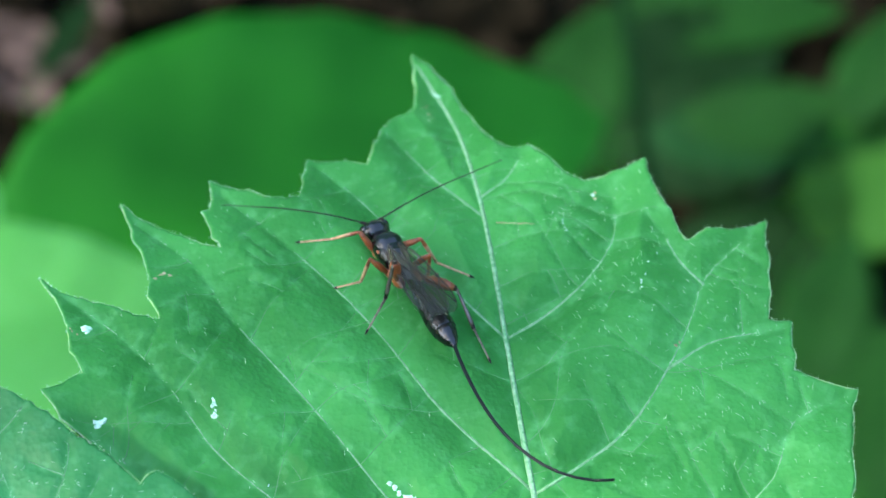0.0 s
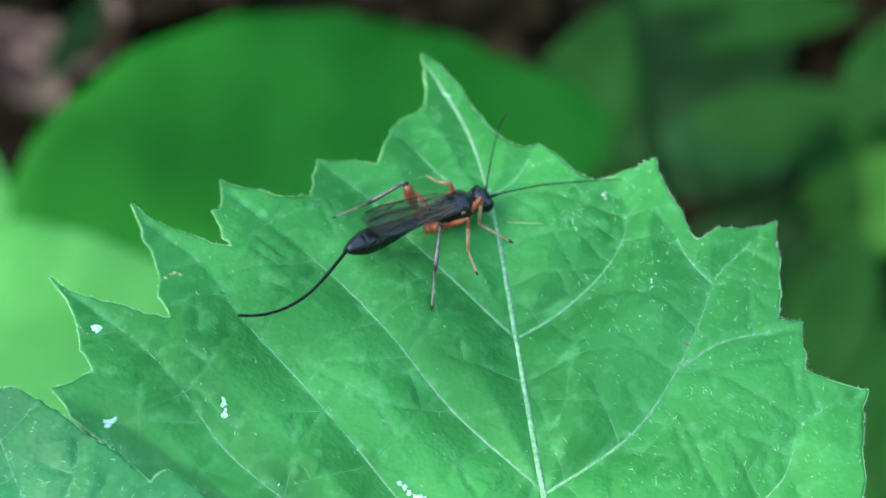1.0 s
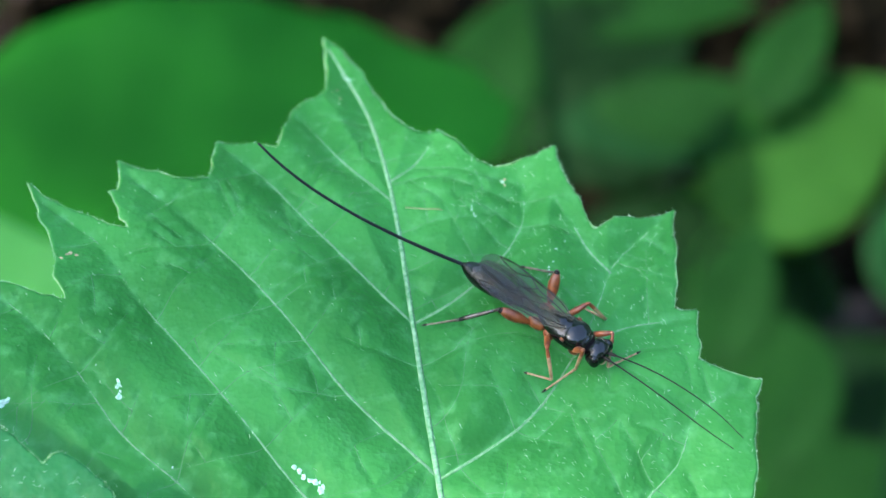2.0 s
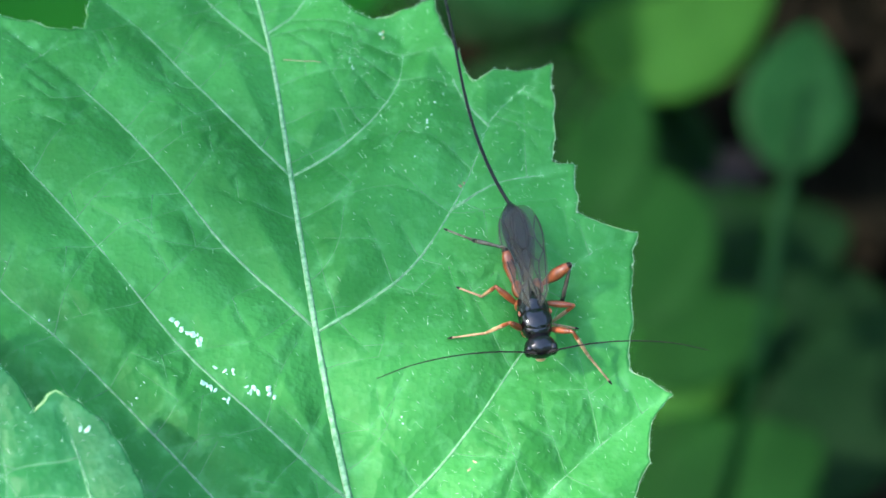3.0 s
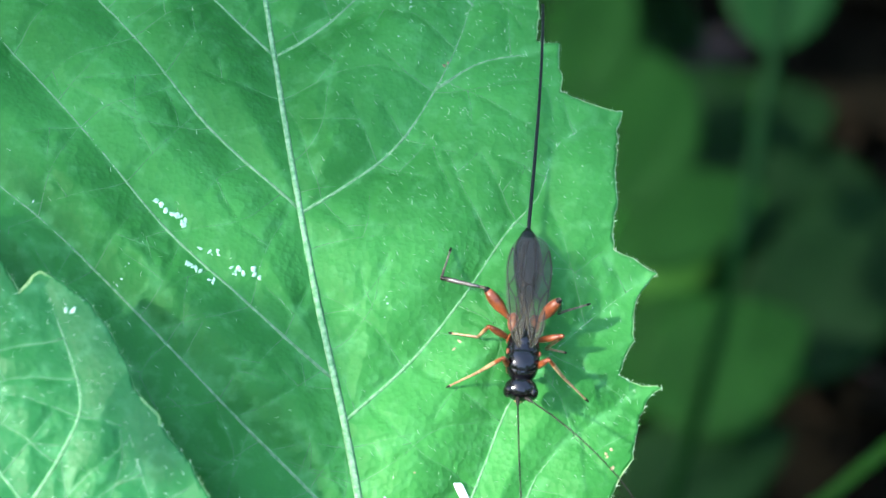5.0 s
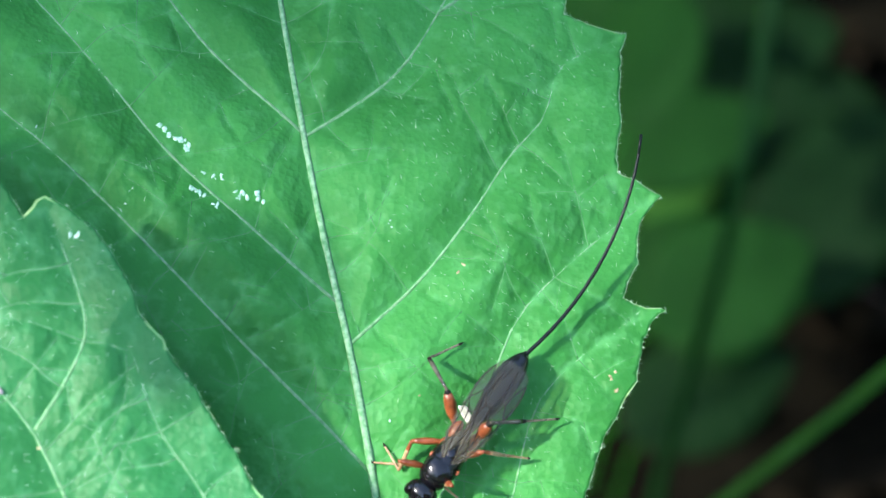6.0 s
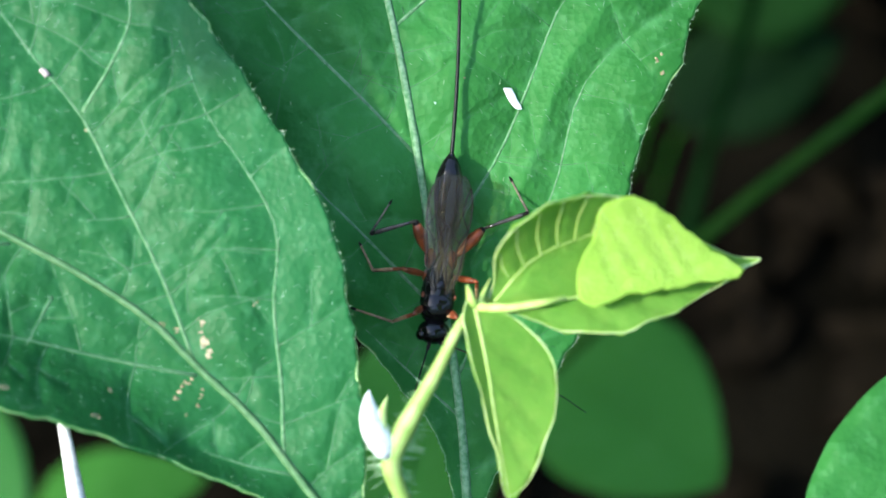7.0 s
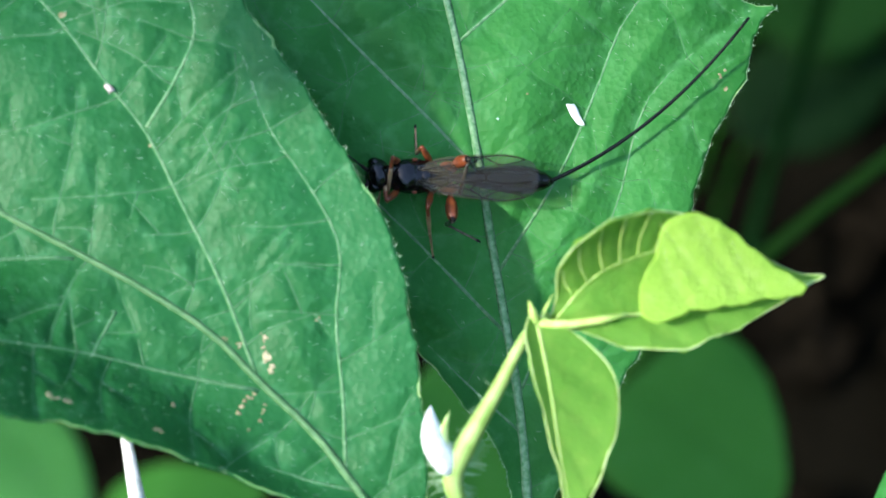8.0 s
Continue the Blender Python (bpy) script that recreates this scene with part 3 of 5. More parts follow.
SIDE_UPPER = [(0.4, -0.6), (3.4, 0.8), (7.9, 4.9), (11.2, 8.4), (13.9, 11.8), (15.8, 15.6), (17.4, 19.6), (19.0, 24.3), (20.2, 27.8), (22.6, 32.0), (23.2, 34.8),
              (23.1, 37.0), (21.3, 37.3), (22.3, 40.9), (23.2, 44.1), (23.2, 46.6), (21.9, 46.9), (22.4, 53.2), (22.5, 59.0), (18.5, 63.2), (10.9, 66.4), (4.7, 67.6)]
SIDE_LOWER = [(0.0, 62.0), (-10.7, 47.2), (-13.8, 33.8), (-9.9, 25.0), (-7.8, 22.2), (-6.1, 19.0), (-4.6, 15.6), (-3.0, 12.0), (-1.9, 8.2), (-0.7, 3.7)]
SIDE_MIDRIB = [(-0.0, -1.0), (1.3, 4.1), (2.7, 8.7), (3.5, 13.8), (4.1, 17.3), (4.0, 22.5), (3.5, 27.5), (3.0, 33.5), (2.9, 45.3), (4.2, 65.6)]
SIDE_VEINS = [
    [(3.6, 13.9), (6.4, 18.7), (9.0, 23.8), (11.5, 28.8), (12.6, 33.1), (14.0, 37.5), (15.1, 44.1), (16.5, 51.6), (20.4, 58.7)],
    [(11.7, 28.9), (14.8, 29.1), (17.5, 29.7), (20.2, 32.6), (22.5, 36.2)],
    [(2.1, 6.0), (5.5, 8.8), (8.9, 12.1), (12.1, 14.4), (14.3, 18.7), (15.5, 22.3), (18.5, 27.1)],
    [(3.1, 13.4), (0.9, 18.8), (-1.5, 23.8), (-4.6, 28.3), (-9.4, 35.5)],
    [(3.1, 27.9), (1.9, 30.0), (0.7, 31.7), (-3.9, 38.4), (-6.7, 46.3)],
    [(3.0, 33.2), (6.4, 39.5), (9.1, 46.8), (10.9, 57.2)],
    [(1.4, 4.6), (0.4, 7.0), (-0.7, 10.5)],
    [(2.0, 23.8), (-1.7, 23.3)],
]


def big_leaf(name, label, sheet, outline, midrib, veins, mats, stalk, thick_r, seed, hairs, bulge, swell, reach, cell, spacing, rise, extra, group="toothed leaves"):
    leaf = thing(name, label, "leaf", tuple(sheet.base), group)
    lines = [np.array(v) for v in [midrib] + veins]
    smooth_lines = [spline(v, 3 * len(v)) for v in lines]
    blade, border, small = leaf_blade("blade", sheet, outline, smooth_lines, [mats[0]], leaf, seed=seed, crease=bulge, swell=swell, cell=cell, reach=reach, spacing=spacing, rise=rise, extra=extra)
    bm = bmesh.new()
    for line in small:
        if len(line) > 3:
            tube(bm, [tuple(p) for p in sheet.local(line[:, 0], line[:, 1], sheet.skin(line))], np.linspace(0.036 if rise > 0.2 else 0.055, 0.014 if rise > 0.2 else 0.03, len(line)) * 1e-3, 5, flat=0.7)
    tagged(part("fine_venation", bm, mats[3], leaf), kind="stuff")
    leaf_vein("midrib", sheet, midrib, thick_r, 0.10, mats[1], leaf, smooth_lines, 0.04)
    for v in veins:
        leaf_vein("vein", sheet, v, 0.14 if rise else 0.10, 0.04, mats[2] if rise > 0.2 or v[-1][0] > 0 else VEIN_SIDE, leaf, smooth_lines, -0.04)
    rng = np.random.default_rng(seed + 40)
    # hairs on the blade, then along its margin
    low, high = border.min(0), border.max(0)
    roots, ways, lengths = [], [], []
    inside = np.array([(rng.uniform(low[0], high[0]), rng.uniform(low[1], high[1])) for _ in range(hairs)])
    keep = inside_of(inside, border)
    d = near_veins(inside, smooth_lines)
    for p, ok, near in zip(inside, keep, d):
        if ok and rng.random() < (0.6 if rise < 0.2 else 1.0 if p[0] > 5 else 0.14):
            q = rng.normal(2.3, 0.5)
            roots.append(p), ways.append((math.cos(q), math.sin(q))), lengths.append(rng.uniform(0.2, 0.44))
    # down along the veins
    for v in (smooth_lines[:1] * 3 + smooth_lines[1:] if hairs > 100 else []):
        for a, b in zip(v, v[1:]):
            for _ in range(4):
                q = math.atan2(b[1] - a[1], b[0] - a[0]) + rng.choice((-1, 1)) * rng.uniform(0.3, 1.1)
                roots.append(a + (b - a) * rng.random() + rng.normal(size=2) * 0.06), ways.append((math.cos(q), math.sin(q))), lengths.append(rng.uniform(0.08, 0.2))
    bristles("leaf_hairs", sheet, roots, ways, lengths, HAIR, leaf, lift=0.35, wide=0.018)
    bm = bmesh.new()
    edge = np.vstack([border, border[:1]])
    tube(bm, [tuple(p) for p in sheet.local(edge[:, 0], edge[:, 1], sheet.skin(edge) - 0.08)], [0.00006 + 0.00003 * math.sin(k * 0.37) * math.sin(k * 0.11) for k in range(len(edge))], 6)
    part("margin", bm, MARGIN, leaf, "pale thickened leaf margin")
    roots, ways, lengths = [], [], []
    turn = 1 if sum(p[0] * q[1] - q[0] * p[1] for p, q in zip(border, np.roll(border, -1, 0))) > 0 else -1
    for i in range(0, len(border)):
        a, b = border[i], border[(i + 1) % len(border)]
        for _ in range(rng.integers(1, 5) if turn < 0 else rng.integers(0, 3)):
            u = rng.random()
            out = np.array([b[1] - a[1], a[0] - b[0]]) * turn
            out = out / max(np.linalg.norm(out), 1e-6)
            along = (b - a) / max(np.linalg.norm(b - a), 1e-6)
            way = out + along * rng.normal(-0.3, 0.4)
            roots.append(a + (b - a) * u), ways.append(way), lengths.append(rng.uniform(0.10, 0.30))
    bristles("margin_hairs", sheet, roots, ways, lengths, HAIR, leaf, lift=0.2, wide=0.014)
    bm = bmesh.new()
    line = spline([np.zeros(3)] + [np.array(p) - sheet.base for p in stalk], 26)
    start = sheet.local(*midrib[0], 0.1)
    line[0] = start
    tube(bm, [tuple(p) for p in line], np.linspace(thick_r * 1.5, 1.3, 26) * 1e-3, 8)
    part("stalk", bm, mats[1], leaf, "long green leaf stalk rising from the soil")
    return leaf


def inside_of(points, border):
    x, y = points[:, 0], points[:, 1]
    hit = np.zeros(len(points), bool)
    for (x0, y0), (x1, y1) in zip(border, np.roll(border, -1, 0)):
        if y0 != y1:
            hit ^= ((y0 > y) != (y1 > y)) & (x < (x1 - x0) * (y - y0) / (y1 - y0) + x0)
    return hit


def leaves():
    main = big_leaf("toothed_leaf", "broad green toothed leaf with pale veins and white flecks", MAIN, MARGIN_RIGHT + MARGIN_LEFT,
                    MAIN_MIDRIB, MAIN_VEINS, (LEAF, VEIN, VEIN_SECOND, VEINLET), [(0.0150, 0.055, 0.40), (0.018, 0.06, 0.1), (0.02, 0.075, GROUND - 0.004)], 0.37, 5, 6000, 0.16, 0.70, 2.2, 4.0, 3.8, 0.38, 0.25)
    rng = np.random.default_rng(21)
    # streaks of white flecks: from, to (across, along), count, size
    for a0, s0, a1, s1, count, size in ((-9.9, 47.6, -8.2, 45.9, 11, 0.22), (-7.6, 44.0, -5.8, 43.0, 7, 0.20), (-5.9, 42.5, -4.9, 41.7, 8, 0.21), (-4.2, 41.8, -3.8, 41.3, 4, 0.20),
                                        (-8.6, 42.9, -6.6, 41.2, 11, 0.20), (-30.0, 62.6, -29.4, 62.2, 4, 0.34), (-29.6, 54.8, -28.6, 54.5, 5, 0.36), (-21.2, 55.0, -21.3, 54.1, 5, 0.24),
                                        (6.2, 68.8, 6.6, 66.7, 5, 0.08), (9.4, 70.5, 9.8, 70.3, 2, 0.13), (-0.6, 85.6, 0.0, 84.3, 5, 0.17), (2.3, 25.0, 2.3, 25.0, 1, 0.22), (-22.7, 56.7, -22.7, 56.7, 1, 0.14),
                                        (-18.3, 48.5, -18.2, 48.4, 1, 0.18), (4.0, 36.0, 6.0, 43.0, 5, 0.07), (-14.0, 41.0, -10.0, 47.0, 6, 0.07), (8.0, 56.0, 13.0, 64.0, 7, 0.07)):
        for _ in range(count):
            u, loose = rng.random(), 0.12 if count > 2 else 0.03
            fleck("white_fleck", MAIN, a0 + (a1 - a0) * u + rng.normal() * loose, s0 + (s1 - s0) * u + rng.normal() * loose, size * rng.uniform(0.55, 1.5), FLECK, main, rng.integers(1e6))
    for a, s, size, count in ((8.8, 34.9, 0.22, 2), (17.7, 25.3, 0.22, 4), (-23.9, 66.2, 0.2, 4), (-30.2, 62.3, 0.16, 3), (9.4, 70.4, 0.14, 3), (12.2, 55.5, 0.14, 3), (-1.5, 82.4, 0.14, 3), (5.0, 25.9, 0.12, 1)):
        for _ in range(count):
            fleck("brown_scar", MAIN, a + rng.normal() * 0.3, s + rng.normal() * 0.3, size * rng.uniform(0.5, 1.2), SCAR, main, rng.integers(1e6), high=0.05)
    side = big_leaf("toothed_leaf", "dark green toothed leaf with raised veins and brown scars", SIDE, SIDE_UPPER + SIDE_LOWER,
                    SIDE_MIDRIB, SIDE_VEINS, (LEAF_OLD, VEIN_OLD, VEIN_SECOND, VEIN_SIDE), [(0.010, 0.052, 0.41), (0.014, 0.055, 0.1), (0.012, 0.07, GROUND - 0.004)], 0.30, 9, 5000, 0.21, 0.6, 2.2, 4.4, 2.9, 0.1, 0.0)
    # smears of scar tissue: from, to, count, size
    for a0, s0, a1, s1, count, size, mat in ((5.4, 15.0, 4.3, 13.5, 9, 0.34, PALE_SCAR), (5.8, 15.6, 5.3, 14.8, 4, 0.16, PALE_SCAR), (4.2, 17.7, 4.5, 15.9, 6, 0.20, SCAR), (2.9, 13.4, 0.9, 13.8, 8, 0.22, SCAR),
                                             (2.5, 12.6, 0.6, 12.4, 5, 0.20, SCAR), (-3.5, 16.6, -3.9, 17.5, 4, 0.24, SCAR), (8.1, 13.0, 8.1, 12.8, 2, 0.2, SCAR), (14.4, 37.4, 14.4, 37.2, 2, 0.3, SCAR),
                                             (-6.7, 23.8, -5.9, 22.4, 5, 0.3, PALE_SCAR), (-1.1, 17.6, -1.1, 17.0, 3, 0.22, SCAR), (11.2, 28.4, 11.0, 27.7, 2, 0.15, SCAR)):
        for _ in range(count):
            u = rng.random()
            fleck("brown_scar", SIDE, a0 + (a1 - a0) * u + rng.normal() * 0.12, s0 + (s1 - s0) * u + rng.normal() * 0.12, size * rng.uniform(0.6, 1.2), mat, side, rng.integers(1e6), high=0.02)
    for a, s, size in ((22.3, 33.9, 0.28), (22.1, 34.3, 0.2)):
        fleck("white_fleck", SIDE, a, s, size, FLECK, side, rng.integers(1e6))
    # loose crumbs that lie on the leaves
    crumb = thing("petal_scrap", "small white petal scrap lying on the leaf", "plant debris", tuple(MAIN.base))
    scrap("scrap", MAIN, [(7.45, 25.25), (7.7, 24.5), (8.05, 23.7)], 0.62, WHITE, crumb)
    crumb = thing("pink_crumb", "pale pinkish crumb lying on the leaf vein", "plant debris", tuple(SIDE.base))
    fleck("crumb", SIDE, 12.2, 32.2, 0.42, PINK, crumb, 11, high=0.22)
    straw = thing("straw", "thin yellowish plant fibre lying on the leaf", "plant debris", tuple(MAIN.base))
    bm = bmesh.new()
    tube(bm, [tuple(MAIN.local(1.6 + 2.6 * k / 5, 68.9 - 1.2 * k / 5, MAIN.top(1.6 + 2.6 * k / 5, 68.9 - 1.2 * k / 5) + 0.05)) for k in range(6)], [0.00004] * 6, 5)
    part("fibre", bm, SCAR, straw)


# ---- the young shoot ----
def young_shoot():
    shoot = thing("young_shoot", "yellow-green young shoot with two soft leaves and hairy stem", "plant", (0.00782, 0.06217, 0.44146))
    base = np.array(shoot.location)
    blades = (
        (Sheet((0.01382, 0.06965, 0.44703), -80, 8, -4, 20, 2, roll=-30, fold=0.40, lip=0.28),
         [(0.0, 0.0), (-1.4, 0.9), (-3.1, 1.3), (-4.6, 2.6), (-5.4, 4.8), (-5.5, 7.2), (-4.8, 9.7), (-4.1, 11.5), (-2.4, 12.9), (-0.6, 15.2), (0.4, 18.0),
          (1.4, 15.9), (2.0, 13.9), (2.9, 11.8), (3.6, 7.9), (2.7, 4.5), (1.4, 2.6), (0.3, 0.5)],
         [(0.0, 0.0), (0.3, 2.5), (0.6, 5.0), (1.1, 10.4), (1.0, 14.1), (0.5, 17.7)],
         [[(-1.5, 1.9), (-2.3, 1.6), (-3.1, 1.6)], [(-2.0, 3.0), (-3.2, 2.7), (-4.3, 2.8)], [(-2.4, 4.1), (-3.7, 4.0), (-5.0, 4.3)], [(-2.7, 5.2), (-4.0, 5.3), (-5.3, 5.8)], [(-2.9, 6.3), (-4.1, 6.6), (-5.3, 7.3)], [(-3.0, 7.4), (-4.0, 7.9), (-4.9, 8.8)],
          [(0.4, 3.2), (1.6, 3.6), (2.6, 4.8)], [(0.7, 6.0), (2.0, 6.8), (3.4, 8.2)], [(1.0, 9.0), (2.0, 10.0), (2.9, 11.4)], [(-0.1, 0.5), (-2.3, 3.6), (-3.1, 8.2)]]),
        (Sheet((0.01303, 0.06966, 0.44810), 189, -25, -37, 16, 2, roll=12, fold=0.5),
         [(0.3, -0.2), (1.0, 1.0), (1.0, 2.4), (0.6, 5.9), (0.1, 9.5), (-0.4, 12.9), (-1.5, 11.6), (-3.8, 7.3), (-4.0, 4.2), (-2.8, 2.2), (-1.0, 0.6)],
         [(0.0, 0.0), (-0.1, 4.2), (-0.1, 8.1), (-0.4, 12.6)],
         [[(-0.1, 2.5), (-1.8, 3.8), (-3.6, 5.6)], [(-0.1, 5.0), (-1.6, 6.4), (-2.9, 8.6)], [(-0.1, 7.6), (-1.1, 9.2), (-1.8, 10.8)]]),
    )
    for sheet, outline, midrib, veins in blades:
        veins = [np.array(v) for v in veins]
        lines = [np.array(midrib)] + veins
        sheet.local = (lambda s: lambda a, b, h=0.0: s.at(a, b, h) - base)(sheet)
        leaf, border, _ = leaf_blade("leaf", sheet, outline, lines, [LEAF_YOUNG], shoot, step=0.2, swell=0.12, reach=0.6, crease=0.04, cell=1.8, thick=0.12, spacing=0, seed=2)
        leaf_vein("midrib", sheet, midrib, 0.15, 0.05, VEIN_YOUNG, leaf, lines, -0.02)
        for v in veins:
            if v[-1][0] < -2.4 and len(veins) > 6:
                leaf_vein("vein", sheet, v, 0.10, 0.07, VEIN_YOUNG, leaf, lines, -0.05)
        # the light caught by the leaf's curled edge is put into this pale rim
        bm = bmesh.new()
        ring = spline(np.vstack([border[::3], border[:1]]), 120)
        tube(bm, [tuple(p) for p in sheet.local(ring[:, 0], ring[:, 1], sheet.skin(ring) + 0.03)], [0.000042 + 0.000022 * math.sin(k * 0.21) for k in range(120)], 6)
        part("rim", bm, RIM, leaf, "thickened leaf rim, pale for the light its edge catches")
    # the half of the upper leaf that is folded over, its sunlit underside paler in colour
    over = Sheet((0.01360, 0.06894, 0.44822), -80, 8, -4, 20, 2, roll=-30, fold=0.40)
    over.local = lambda a, b, h=0.0: over.at(a, b, h) - base
    outline = [(-4.6, 8.5), (-2.5, 7.4), (-0.5, 6.0), (0.9, 5.9), (1.5, 6.7), (1.1, 8.9), (1.2, 11.1), (1.2, 13.9), (1.4, 16.2), (0.9, 16.7), (-0.6, 14.7), (-2.1, 13.2), (-3.4, 12.0), (-4.7, 10.3)]
    lines = [np.array(v) for v in ([(-4.6, 8.0), (-2.6, 9.0), (-0.6, 10.0)], [(-4.0, 10.4), (-2.0, 11.2), (0.2, 12.2)], [(-2.6, 12.2), (-1.0, 12.8), (0.6, 13.8)], [(-3.0, 8.0), (-1.6, 8.2), (0.4, 8.6)])]
    leaf, border, _ = leaf_blade("leaf_fold", over, outline, lines, [LEAF_LIT_FOLD], shoot, step=0.2, swell=0.10, reach=0.7, crease=0.07, cell=1.8, thick=0.12, spacing=0, seed=6, label="folded-over half, its sunlit look put into the pale underside colour")
    for v in lines:
        leaf_vein("vein", over, v, 0.035, 0.015, VEIN_YOUNG, leaf, lines, -0.02)
    bm = bmesh.new()
    stem = [(0.01381, 0.07001, 0.44746), (0.01304, 0.06930, 0.44767), (0.01066, 0.06615, 0.44491), (0.00880, 0.06362, 0.44272), (0.00782, 0.06217, 0.44146),
            (0.00888, 0.05968, 0.43925), (0.00911, 0.05605, 0.43224), (0.012, 0.05, 0.38), (0.02, 0.06, 0.1), (0.022, 0.07, GROUND - 0.003)]
    line = spline([np.array(p) - base for p in stem], 1400)
    line = np.vstack([line[:60], line[60:1400:30], line[-1:]])
    # a running mean rounds the bends
    for _ in range(2):
        line[1:58] = (line[:57] + line[1:58] * 2 + line[2:59]) / 4
    radii = [0.00032 + 0.00034 * min(k / 16, 1) ** 2 - 0.00028 * min(max(k - 17, 0) / 5, 1) + 0.0006 * k / len(line) for k in range(len(line))]
    tube(bm, [tuple(p) for p in line], radii, 10)
    stalk = part("stem", bm, STEM, shoot, "pale green stem with soft hairs")
    bm = bmesh.new()
    tube(bm, [tuple(np.array(p) - base) for p in ((0.01304, 0.06930, 0.44767), (0.0152, 0.06916, 0.44784), (0.01694, 0.06925, 0.44812), (0.01871, 0.06955, 0.44832))], [0.0003, 0.00028, 0.00027, 0.00012], 8)
    part("leaf_stalk", bm, VEIN_YOUNG, shoot)
    bm = bmesh.new()
    for tip, w in (((0.01258, 0.07019, 0.44894), 0.00028), ((0.01415, 0.07099, 0.44842), 0.00014)):
        foot = np.array((0.01315, 0.0692, 0.4476)) - base
        tube(bm, [tuple(foot), tuple((foot * 0.5 + (np.array(tip) - base) * 0.5)), tuple(np.array(tip) - base)], [w, w, w * 0.2], 7)
    part("leaf_bud", bm, VEIN_YOUNG, shoot)
    rng = np.random.default_rng(4)
    bm = bmesh.new()
    for k in range(130):
        i = rng.integers(9, 40)
        p, q = Vector(line[i]), rng.uniform(0, 6.28)
        side = Vector((math.cos(q), math.sin(q) * 0.6, math.sin(q) * 0.5)) * (radii[i] + rng.uniform(0.0003, 0.0009))
        tube(bm, [tuple(p), tuple(p + side)], [0.000025, 0.000008], 4)
    # a tuft below the knee
    for k in range(60):
        i = rng.integers(15, 21)
        p, q = Vector(line[i]), rng.choice((0, math.pi)) + rng.normal() * 0.5
        side = Vector((math.cos(q), math.sin(q) * 0.6, -rng.uniform(0.1, 0.7))) * (radii[i] + rng.uniform(0.0005, 0.0013))
        tube(bm, [tuple(p), tuple(p + side)], [0.00003, 0.00001], 4)
    ob = part("stem_hairs", bm, HAIR, stalk)
    tagged(ob, kind="stuff")
    # the white bud scale at the knee of the stem
    foot, tip = np.array((0.0078, 0.06207, 0.44197)) - base, np.array((0.00650, 0.06510, 0.44500)) - base
    steps = np.linspace(0, 1, 12)
    for across, short, wide, mat in ((0.0, 1.0, 0.92, WHITE), (0.0012, 0.95, 0.40, RIM)):
        bm = bmesh.new()
        end = tip + np.array((across, 0.0, -0.0003 * (across > 0)))
        tube(bm, [tuple(foot + (end - foot) * k * short + np.array((-0.0005, 0, 0.0002)) * math.sin(math.pi * k)) for k in steps],
             [wide * 1e-3 * math.sin(math.pi * (0.16 + 0.84 * k ** 0.8)) ** 0.9 + 0.00002 for k in steps], 10, flat=0.45)
        part("bud_scale", bm, mat, shoot, "papery white bud scale")
    # a pale stalk whose strong sunlight is put into its white colour
    stick = thing("pale_stalk", "pale stalk standing below the leaf, its sunlight put into the white", "stalk", (-0.0109, 0.05696, GROUND))
    bm = bmesh.new()
    tube(bm, [(x, y, z - GROUND) for x, y, z in ((-0.0022, 0.0112, 0.4381), (-0.0014, 0.0072, 0.4328), (0, 0, 0.4209), (0.004, 0.002, 0.2), (0.005, 0.004, GROUND - 0.003))], [0.0003, 0.00058, 0.0007, 0.0009, 0.0011], 10)
    part("stalk", bm, WHITE, stick)


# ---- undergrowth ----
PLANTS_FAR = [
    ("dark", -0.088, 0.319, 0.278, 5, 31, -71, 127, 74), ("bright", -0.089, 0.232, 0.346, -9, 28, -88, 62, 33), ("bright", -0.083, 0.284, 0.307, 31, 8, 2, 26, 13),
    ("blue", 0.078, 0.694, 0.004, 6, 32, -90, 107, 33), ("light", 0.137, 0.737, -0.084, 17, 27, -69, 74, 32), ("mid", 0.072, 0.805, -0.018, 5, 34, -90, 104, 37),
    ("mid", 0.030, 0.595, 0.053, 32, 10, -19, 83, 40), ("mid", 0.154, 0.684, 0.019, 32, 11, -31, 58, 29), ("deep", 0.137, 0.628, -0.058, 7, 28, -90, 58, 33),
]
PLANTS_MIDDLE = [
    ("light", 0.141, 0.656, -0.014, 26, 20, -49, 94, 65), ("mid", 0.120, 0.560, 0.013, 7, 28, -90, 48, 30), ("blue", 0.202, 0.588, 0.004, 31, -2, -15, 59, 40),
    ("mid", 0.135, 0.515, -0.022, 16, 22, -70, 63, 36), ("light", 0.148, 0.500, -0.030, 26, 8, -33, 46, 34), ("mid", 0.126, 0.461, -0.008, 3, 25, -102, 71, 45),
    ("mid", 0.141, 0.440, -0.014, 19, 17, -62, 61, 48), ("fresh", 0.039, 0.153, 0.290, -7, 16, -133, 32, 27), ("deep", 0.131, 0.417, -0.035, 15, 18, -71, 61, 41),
]
